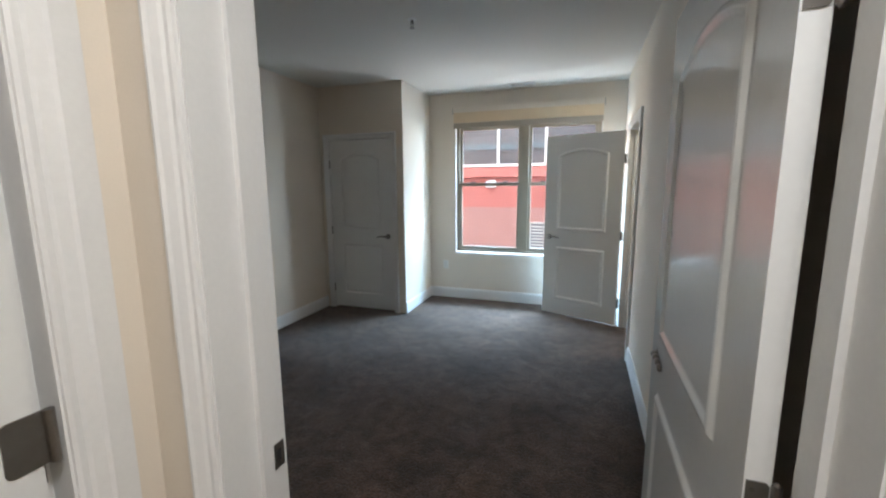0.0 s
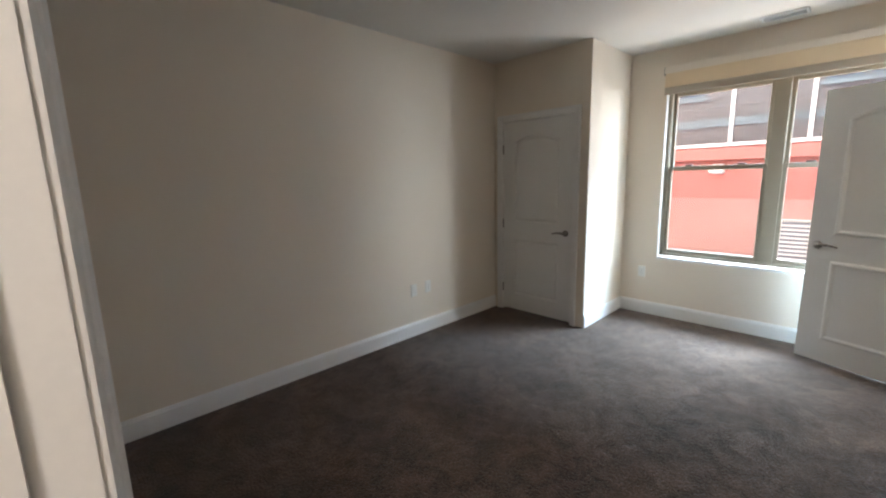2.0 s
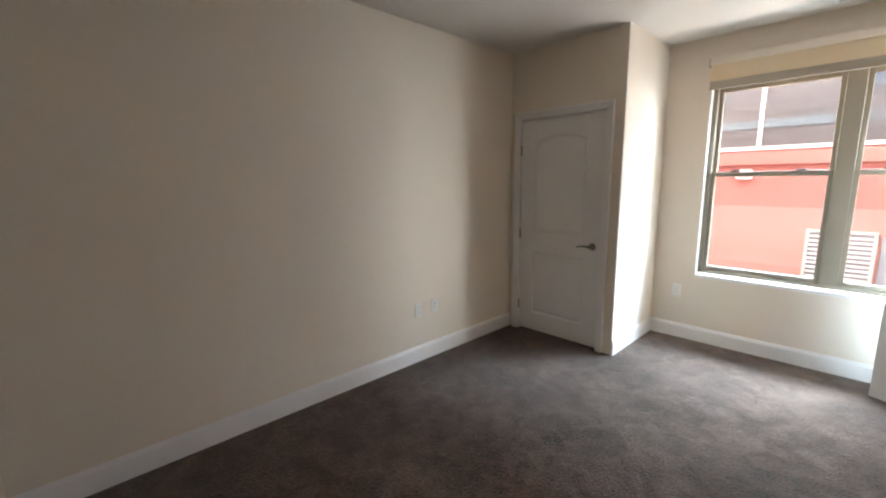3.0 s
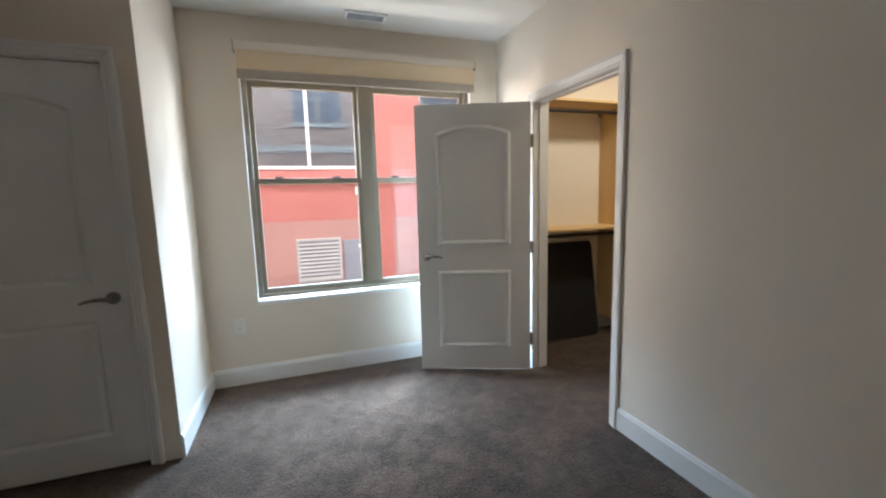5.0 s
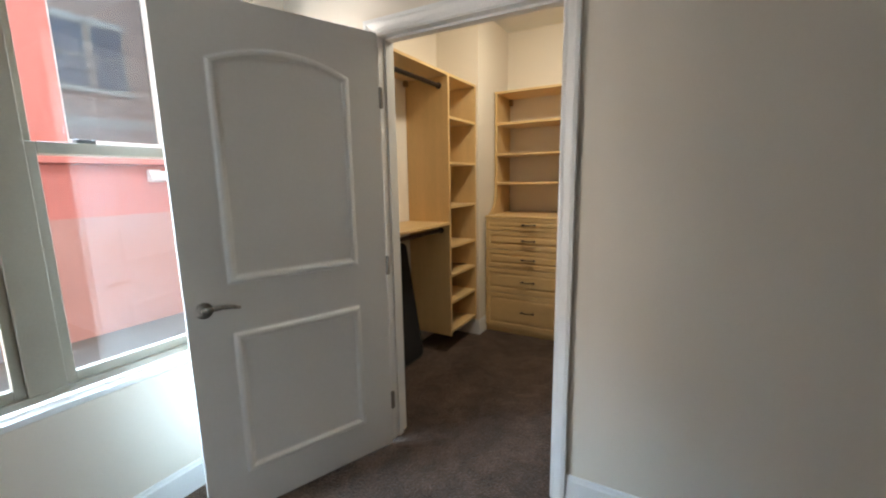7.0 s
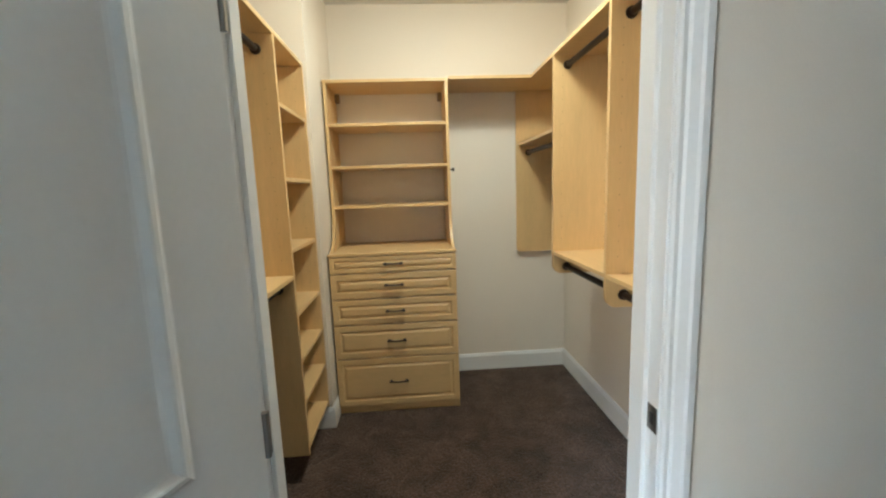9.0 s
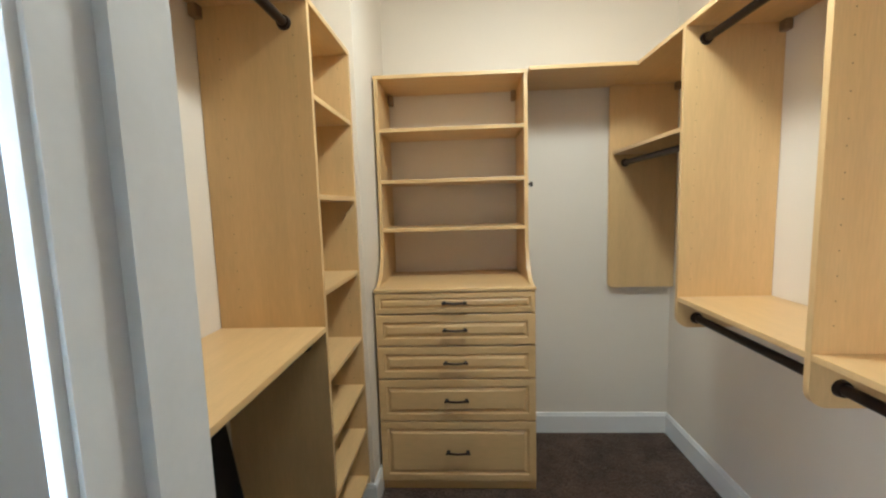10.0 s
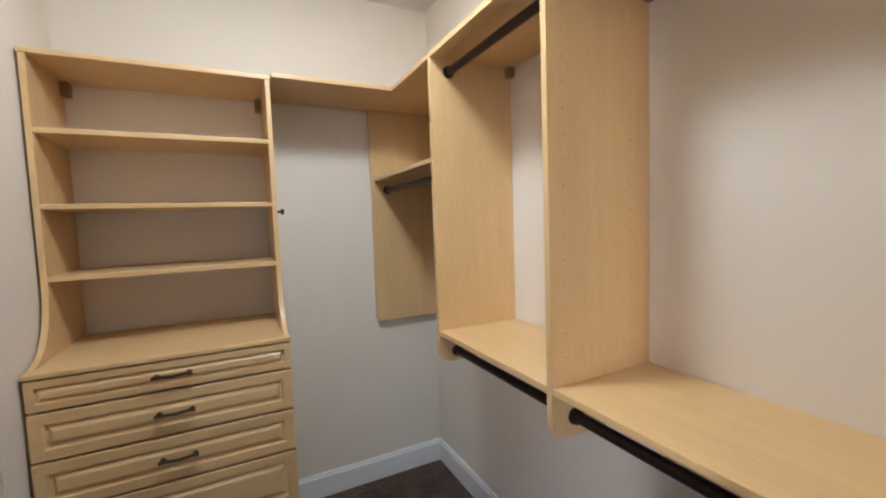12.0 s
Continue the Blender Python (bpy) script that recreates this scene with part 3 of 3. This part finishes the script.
def downlight(x, y, z, label):
    root = thing("recessed_light", (x, y, z), label, "ceiling light")
    bm = bmesh.new()
    ring = lambda r, h: [V((x + r * math.cos(a * math.tau / 28), y + r * math.sin(a * math.tau / 28), h)) for a in range(28)]
    prev = None
    for r, h in ((0.15, z), (0.15, z - 0.012), (0.135, z - 0.014), (0.13, z - 0.006)):
        vs = [bm.verts.new(p) for p in ring(r, h)]
        if prev:
            for i in range(28):
                bm.faces.new((prev[i], prev[(i + 1) % 28], vs[(i + 1) % 28], vs[i]))
        prev = vs
    part("trim_ring", bm, WHITEM, root)
    bm = bmesh.new()
    bm.faces.new([bm.verts.new(p) for p in ring(0.13, z - 0.006)])
    part("diffuser", bm, DIFF, root, "glowing frosted diffuser")


downlight(1.66, 4.0, HC, "round white recessed closet ceiling light, lit")
downlight(0.5, -0.15, H, "round white recessed hall ceiling light, lit")

# ---- closet fittings ----
T = 0.019
ZT, ZM = 2.168, 1.076
YF, YR = 4.848, 3.479


def rod(name_root, p, q):
    """A hanging rod with end cups, a part of its unit."""
    r = part("hanging_rod", tube(bmesh.new(), p, q, 0.0155, 18), BRONZE, name_root, "dark bronze hanging rod", smooth=False)
    d = (V(q) - V(p)).normalized()
    for e, s in ((V(p), 1), (V(q), -1)):
        part("rod_cup", tube(bmesh.new(), e, e + d * s * 0.014, 0.024, 18, 0.021), BRONZE, r)


def holes(root, x, side, y_list, z0, z1):
    """Rows of shelf-pin holes on a panel's face."""
    bm = bmesh.new()
    z = z0
    while z < z1:
        for y in y_list:
            tube(bm, (x - side * 0.0005, y, z), (x + side * 0.0006, y, z), 0.0021, 8)
        z += 0.064
    part("pin_holes", bm, HOLE, root)["kind"] = "stuff"


def cover(root, x, y, z, sx, sy):
    """The cap over a hanging bracket, in an upper back corner."""
    x0, x1, y0, y1 = sorted((x, x + sx * 0.036)) + sorted((y, y + sy * 0.03))
    bpart("bracket_cover", (x0, x1, y0, y1, z - 0.042, z), HOLE_CAP, root, 0.006, "tan plastic bracket cover")


HOLE_CAP = material("tan_plastic", (0.26, 0.16, 0.085), 0.5)


def rounded_panel(x, y_back, y_front, z0, z1, r=0.05):
    """A vertical panel across x, with its lower front corner rounded."""
    s = 1 if y_front > y_back else -1
    poly = [(y_back, z1), (y_back, z0)] + [(y_front - s * r + s * r * math.sin(a * math.pi / 16), z0 + r - r * math.cos(a * math.pi / 16)) for a in range(9)] + [(y_front, z1)]
    return prism(bmesh.new(), poly, lambda u, v, a: V((a, u, v)), x - T / 2, x + T / 2)


def shelf_tower():
    root = thing("shelf_tower", (2.05, 5.1, 0.15), "tall maple open shelf tower hung on the closet wall", "shelf unit")
    x0, x1 = 1.757, 2.23
    for x in (x0, x1):
        bpart("side_panel", (x - T / 2, x + T / 2, YF, YC1 - 0.002, 0.15, ZT - T), MAPLE, root, 0.0015)
    for z in (1.868, 1.534, 1.199, 0.885, 0.652, 0.432, 0.19):
        bpart("shelf", (x0 + T / 2, x1 - T / 2, YF + 0.003, YC1 - 0.003, z - T, z), MAPLE_H, root, 0.0015)
    holes(root, x0 - T / 2, -1, (YF + 0.05, YF + 0.30), 1.15, 2.1)
    holes(root, x1 - T / 2, -1, (YF + 0.05, YF + 0.30), 0.3, 2.1)
    cover(root, x0 + T / 2, YC1 - 0.003, ZT - T, 1, -1)


def hanging_left():
    root = thing("closet_hanging_unit", (1.28, 5.1, ZM), "maple double hanging section with two dark rods", "closet shelving", "hanging sections")
    bpart("top_shelf", (XC0 + 0.002, 2.24, YF - 0.001, YC1 - 0.001, ZT - T, ZT), MAPLE_H, root, 0.0015)
    bpart("middle_shelf", (XC0 + 0.002, 1.757 - T / 2, YF, YC1 - 0.001, ZM - T, ZM), MAPLE_H, root, 0.0015)
    part("side_panel", rounded_panel(XC0 + 0.012, YC1 - 0.002, YF, 0.95, ZT - T), MAPLE, root)
    rod(root, (XC0 + 0.022, 4.925, 2.085), (1.757 - T / 2, 4.925, 2.085))
    rod(root, (XC0 + 0.022, 4.925, 1.01), (1.757 - T / 2, 4.925, 1.01))
    cover(root, 1.757 - T / 2, YC1 - 0.003, ZT - T, -1, -1)


def hanging_right():
    root = thing("closet_hanging_unit", (1.8, 3.36, 0.93), "maple hanging shelves with dark rods along the closet wall", "closet shelving", "hanging sections")
    xe, xa, xb = 2.905, 2.115, 1.455
    yb = YC0 + 0.002
    bpart("top_shelf", (XC0 + 0.002, XC1 - 0.002, yb, YR, ZT - T, ZT), MAPLE_H, root, 0.0015)
    bpart("return_shelf", (2.54, XC1 - 0.002, YR + 0.0005, 4.014, ZT - T, ZT), MAPLE_Y, root, 0.0015)
    part("side_panel", rounded_panel(xe, yb, YR + 0.013, 0.955, ZT - T, 0.03), MAPLE, root)
    part("side_panel", rounded_panel(xa, yb, YR, 0.945, ZT - T), MAPLE, root)
    part("side_panel", rounded_panel(xb, yb, YR, 0.93, ZT - T), MAPLE, root)
    part("side_panel", rounded_panel(XC0 + 0.012, yb, YR, 0.93, ZT - T), MAPLE, root)
    bpart("corner_shelf", (xa + T / 2, xe - T / 2, yb, YR - 0.004, 1.772 - T, 1.772), MAPLE_H, root, 0.0015)
    bpart("middle_shelf", (xb + T / 2, xa - T / 2, yb, YR - 0.002, ZM - T, ZM), MAPLE_H, root, 0.0015)
    bpart("middle_shelf", (XC0 + 0.022, xb - T / 2, yb, YR - 0.002, ZM - T, ZM), MAPLE_H, root, 0.0015)
    yr = 3.40
    rod(root, (xa + T / 2, yr, 1.705), (xe - T / 2, yr, 1.705))
    for a, b in ((xb, xa), (XC0 + 0.012, xb)):
        rod(root, (a + T / 2, yr, 2.10), (b - T / 2, yr, 2.10))
        rod(root, (a + T / 2, yr, 0.985), (b - T / 2, yr, 0.985))
    for x, s in ((xa, -1), (xb, 1), (xe, -1), (xb, -1)):
        cover(root, x + s * T / 2, yb, ZT - T, s, 1)
    holes(root, xa - T / 2, -1, (YR - 0.05, YR - 0.30), 1.15, 2.1)
    holes(root, xb - T / 2, -1, (YR - 0.05, YR - 0.30), 1.15, 2.1)
    bm = bmesh.new()
    tube(bm, (xa + T / 2, 3.43, 1.60), (xa + 0.03, 3.43, 1.60), 0.006, 10)
    tube(bm, (xa + 0.03, 3.43, 1.60), (xa + 0.04, 3.43, 1.625), 0.006, 10)
    tube(bm, (xa + 0.012, 3.43, 1.55), (xa + 0.012, 3.43, 1.63), 0.008, 10)
    part("coat_hook", bm, BRONZE, root, "dark bronze coat hook")


def raised_rings(x, y0, y1, z0, z1):
    """A routed drawer front facing -x, with a raised field."""
    out = []
    for i, d in ((0, 0.018), (0, 0.002), (0.003, 0.0), (0.036, 0.0), (0.040, 0.008), (0.047, 0.0095), (0.060, 0.001), (0.064, 0.0)):
        i *= min(1.0, (z1 - z0) / 0.155)
        out.append([V((x + d, y, z)) for y, z in ((y0 + i, z0 + i), (y1 - i, z0 + i), (y1 - i, z1 - i), (y0 + i, z1 - i))])
    return loops(bmesh.new(), out)


def dresser():
    root = thing("dresser", (2.7, 4.49, 0.0), "maple five-drawer dresser built into the closet end wall", "dresser")
    x0, x1, y0, y1 = 2.372, XC1 - 0.016, 4.018, 4.818
    xf = x0 + 0.018
    for y in (y0, y1 - T):
        bpart("side_panel", (xf + 0.001, x1, y, y + T, 0.0, ZM - T), MAPLE, root, 0.001)
    bpart("back_panel", (x1 - 0.008, x1, y0 + T, y1 - T, 0.02, ZM - T), MAPLE, root, 0)
    bpart("toe_kick", (xf + 0.004, xf + 0.02, y0 + T, y1 - T, 0.0, 0.052), MAPLE_Y, root, 0.001)
    bpart("countertop", (x0 - 0.004, x1, y0 - 0.004, y1 + 0.004, ZM - T, ZM), MAPLE_Y, root, 0.004)
    for za, zb in ((0.951, 1.052), (0.785, 0.942), (0.613, 0.776), (0.387, 0.604), (0.056, 0.378)):
        fr = part("drawer_front", raised_rings(x0, y0 + 0.001, y1 - 0.001, za, zb), MAPLE_Y, root)
        z, yc = (za + zb) / 2, (y0 + y1) / 2
        bm = bmesh.new()
        for y in (yc - 0.05, yc + 0.05):
            tube(bm, (x0 + 0.001, y, z), (x0 - 0.024, y, z + 0.004), 0.006, 10, 0.005)
            tube(bm, (x0 + 0.001, y, z), (x0 - 0.004, y, z), 0.010, 12)
        pts = [(-0.062, 0.002), (-0.05, 0.005), (0.0, 0.001), (0.05, 0.005), (0.062, 0.002)]
        for (a, b), (c, d) in zip(pts, pts[1:]):
            tube(bm, (x0 - 0.025, yc + a, z + b), (x0 - 0.025, yc + c, z + d), 0.0055, 10)
        part("drawer_pull", bm, BRONZE, fr, "dark bronze bar pull")


def hutch():
    root = thing("hutch", (2.8, 4.49, ZM), "maple open shelf hutch with flared sides on the dresser", "shelf unit")
    x0, x1, y0, y1 = 2.582, XC1 - 0.004, 4.018, 4.818
    curve = [(x0 - 0.195 * (1 - math.cos(t * math.pi / 2 / 10)) ** 1.15, 1.36 - (1.36 - ZM) * math.sin(t * math.pi / 2 / 10)) for t in range(11)]
    poly = [(x1, ZM), (x1, ZT - T), (x0, ZT - T)] + curve
    for y in (y0, y1 - T):
        part("side_panel", prism(bmesh.new(), poly, lambda u, v, a: V((u, a, v)), y, y + T), MAPLE, root)
    bpart("top", (x0 - 0.003, x1, y0 - 0.002, y1 + 0.004, ZT - T, ZT), MAPLE_Y, root, 0.0015)
    for z in (1.897, 1.627, 1.366):
        bpart("shelf", (x0 + 0.003, x1, y0 + T, y1 - T, z - T, z), MAPLE_Y, root, 0.0015)
    for y, s in ((y0 + T, 1), (y1 - T, -1)):
        ya, yb2 = sorted((y, y + s * 0.03))
        bpart("bracket_cover", (x1 - 0.045, x1 - 0.003, ya, yb2, ZT - T - 0.06, ZT - T - 0.002), HOLE_CAP, root, 0.005)
    bm = bmesh.new()
    tube(bm, (2.64, y0, 1.585), (2.64, y0 - 0.02, 1.585), 0.006, 12)
    tube(bm, (2.64, y0 - 0.02, 1.585), (2.64, y0 - 0.032, 1.585), 0.014, 14, 0.012)
    part("knob", bm, BRONZE, root, "dark bronze hook knob")


shelf_tower()
hanging_left()
hanging_right()
dresser()
hutch()


def leaning_board():
    root = thing("folded_panel", (1.2, 5.08, 0.0), "tall black flat panel leaning against the closet wall under the shelf", "panel")
    m = pose(0.775, 5.04, 0.0, -9)
    w, h, th = 0.86, 0.93, 0.03
    def poly(i):
        r = 0.05 - i
        pts = []
        for cx, cz, a0 in ((w - 0.05, 0.05, -90), (w - 0.05, h - 0.05, 0), (0.05, h - 0.05, 90), (0.05, 0.05, 180)):
            pts += [(cx + r * math.cos(radians(a0 + 15 * k)), cz + r * math.sin(radians(a0 + 15 * k))) for k in range(7)]
        return pts
    part("face", prism(bmesh.new(), poly(0.012), lambda u, v, a: m @ V((u, a, v)), -0.002, th + 0.002), BLACK, root)
    bm = bmesh.new()
    rings = [[bm.verts.new(m @ V((u, y, v))) for u, v in poly(i)] for i, y in ((0.012, -0.004), (0.0, 0.002), (0.0, th - 0.002), (0.012, th + 0.004))]
    for a, b in zip(rings, rings[1:] + rings[:1]):
        for i in range(len(a)):
            j = (i + 1) % len(a)
            bm.faces.new((a[i], a[j], b[j], b[i]))
    part("rim", bm, BLACK_RIM, root, "dark grey rubber rim")


leaning_board()

# ---- outside ----
GZ, FY = -0.95, 11.2
structure("ground", boxes((-400, 400, -400, 400, GZ - 0.2, GZ)), ASPHALT, "grey worn asphalt ground of the alley", "ground")
structure("wall_exterior", boxes((-9, XL - 0.125, 5.445, 5.56, GZ, 9.2), (XC1 + 0.13, 9, 5.445, 5.56, GZ, 9.2), (XL - 0.125, WX0 - 0.02, 5.445, 5.56, GZ, 9.2), (WX1 + 0.02, XC1 + 0.13, 5.445, 5.56, GZ, 9.2), (WX0 - 0.02, WX1 + 0.02, 5.445, 5.56, GZ, WZ0 - 0.02), (WX0 - 0.02, WX1 + 0.02, 5.445, 5.56, WZ1 + 0.02, 9.2)), BRICK, "brown brick outer wall of the flats", "wall")
# Unseen slab added in place of the upper floors, to shut out the sky.
structure("roof", boxes((-9, 9, -2.0, 5.44, 2.95, 3.1)), STONE, "unseen slab closing off the flat above", "roof")
structure("wall_foundation", boxes((-3.1, 3.2, -1.95, 5.44, GZ, -0.26)), STONE, "plain concrete base under the flat", "wall")


def upper_window(x0, x1, z0, z1):
    root = thing("window_upper", ((x0 + x1) / 2, 5.57, z0), "dark framed double window in the brick wall", "window", "upper windows", "structure")
    xm = (x0 + x1) / 2
    y = 5.562
    for a, b in ((x0, xm - 0.04), (xm + 0.04, x1)):
        fr = part("window_frame", boxes((a, a + 0.05, y, y + 0.05, z0, z1), (b - 0.05, b, y, y + 0.05, z0, z1), (a + 0.05, b - 0.05, y, y + 0.05, z0, z0 + 0.05), (a + 0.05, b - 0.05, y, y + 0.05, z1 - 0.05, z1), (a + 0.05, b - 0.05, y, y + 0.05, (z0 + z1) / 2 - 0.03, (z0 + z1) / 2 + 0.03)), VINYL, root)
        bpart("pane", (a + 0.05, b - 0.05, y, y + 0.02, z0 + 0.05, z1 - 0.05), DULLP, fr, 0)
    bpart("window_sill", (x0 - 0.08, x1 + 0.08, y, y + 0.09, z0 - 0.1, z0), STONE, root, 0.004)
    bpart("lintel", (x0 - 0.08, x1 + 0.08, y, y + 0.03, z1, z1 + 0.16), STONE, root, 0.004)


for z in (3.93, 6.9):
    for x in (-5.6, -1.05, 3.6):
        upper_window(x, x + 1.65, z, z + 1.65)
structure("stone_band", boxes((-9, 9, 5.561, 5.60, 2.95, 3.2), bevel=0.01), STONE, "pale stone band across the brick wall", "facade band")


def opposite_building():
    root = thing("apartment_building", (0, FY, GZ), "red panelled building across the alley with large dark windows", "building")
    # bays of wide upper windows with red piers between
    bays = [(-13.2, -8.0), (-6.8, -3.31 + 0.0), (-3.31, 0.49), (1.69, 5.6), (6.8, 10.4)]
    z0, z1, zt = 2.02, 5.9, 9.0
    bpart("wall", (-16, 14, FY + 0.12, FY + 0.4, GZ, zt), RED, root, 0)
    bpart("lower_wall", (-16, 14, FY, FY + 0.118, GZ, 1.72), RED, root, 0.004)
    bpart("ledge", (-16, 14, FY - 0.20, FY + 0.118, 1.73, 1.98), RED, root, 0.01, "projecting red ledge")
    edges = [-16] + [e for b in bays for e in b] + [14]
    for a, b in zip(edges[::2], edges[1::2]):
        if b - a > 0.05:
            bpart("pier", (a, b, FY - 0.02, FY + 0.118, 1.985, zt), RED, root, 0.006)
    bpart("upper_band", (-16, 14, FY - 0.03, FY + 0.117, z1 + 0.03, z1 + 1.0), RED, root, 0.006)
    for a, b in bays:
        n = max(1, round((b - a) / 1.27))
        w = (b - a) / n
        fr = bpart("window", (a, b, FY + 0.09, FY + 0.11, z0, z1), DGLASS, root, 0)
        for k in range(n + 1):
            x = a + k * w
            bpart("mullion", (max(a, x - 0.035), min(b, x + 0.035), FY + 0.03, FY + 0.09, z0, z1), WHITEM, fr, 0.004)
        for z in (z0, z1 - 0.07):
            bpart("rail", (a + 0.035, b - 0.035, FY + 0.032, FY + 0.088, z, z + 0.07), WHITEM, fr, 0.004)
    # Thin pink sheets painted as the sunlit areas of the red wall.
    for a, b in ((-7.2, -3.9), (-3.3, 0.42), (1.0, 4.7), (5.6, 9.0)):
        bpart("sunlit_patch", (a, b, FY - 0.004, FY - 0.0005, GZ, 0.92), PINK, root, 0, "pale pink patch, sunlight painted onto the red wall")
    # louvred vent and service door
    lx0, lx1, lz0, lz1 = -1.16, -0.22, -0.42, 0.53
    vent = part("louvre_frame", boxes((lx0, lx0 + 0.05, FY - 0.06, FY - 0.002, lz0, lz1), (lx1 - 0.05, lx1, FY - 0.06, FY - 0.002, lz0, lz1), (lx0 + 0.05, lx1 - 0.05, FY - 0.06, FY - 0.002, lz0, lz0 + 0.05), (lx0 + 0.05, lx1 - 0.05, FY - 0.06, FY - 0.002, lz1 - 0.05, lz1), bevel=0.004), LOUV, root, "white louvred vent")
    # Grey sheet added behind the slats to put shade into their gaps.
    bpart("backing", (lx0 + 0.04, lx1 - 0.04, FY - 0.006, FY - 0.001, lz0 + 0.04, lz1 - 0.04), GREYD, vent, 0)
    for i in range(10):
        z = lz0 + 0.062 + i * 0.083
        bm = prism(bmesh.new(), [(FY - 0.055, z), (FY - 0.05, z - 0.004), (FY - 0.012, z + 0.036), (FY - 0.016, z + 0.041)], lambda u, v, a: V((a, u, v)), lx0 + 0.05, lx1 - 0.05)
        part("louvre_slat", bm, LOUV, vent)
    sd = bpart("service_door", (-0.17, 0.60, FY - 0.03, FY - 0.002, GZ, 0.46), GREYD, root, 0.006, "grey steel service cabinet door")
    bpart("notice", (0.16, 0.23, FY - 0.036, FY - 0.031, 0.28, 0.35), WHITEM, sd, 0.001, "small white sticker")


opposite_building()


def wall_lamp(x):
    root = thing("wall_lamp", (x, FY, 1.5), "white outdoor wall pack lamp under the ledge", "wall lamp", "outdoor lamps")
    bpart("back_plate", (x - 0.10, x + 0.10, FY - 0.025, FY - 0.001, 1.45, 1.66), WHITEM, root, 0.005)
    bm = prism(bmesh.new(), [(FY - 0.026, 1.64), (FY - 0.026, 1.46), (FY - 0.17, 1.46), (FY - 0.20, 1.50), (FY - 0.12, 1.63)], lambda u, v, a: V((a, u, v)), x - 0.13, x + 0.13)
    part("hood", bm, WHITEM, root)


for x in (-4.7, -2.2, 0.28, 2.8):
    wall_lamp(x)
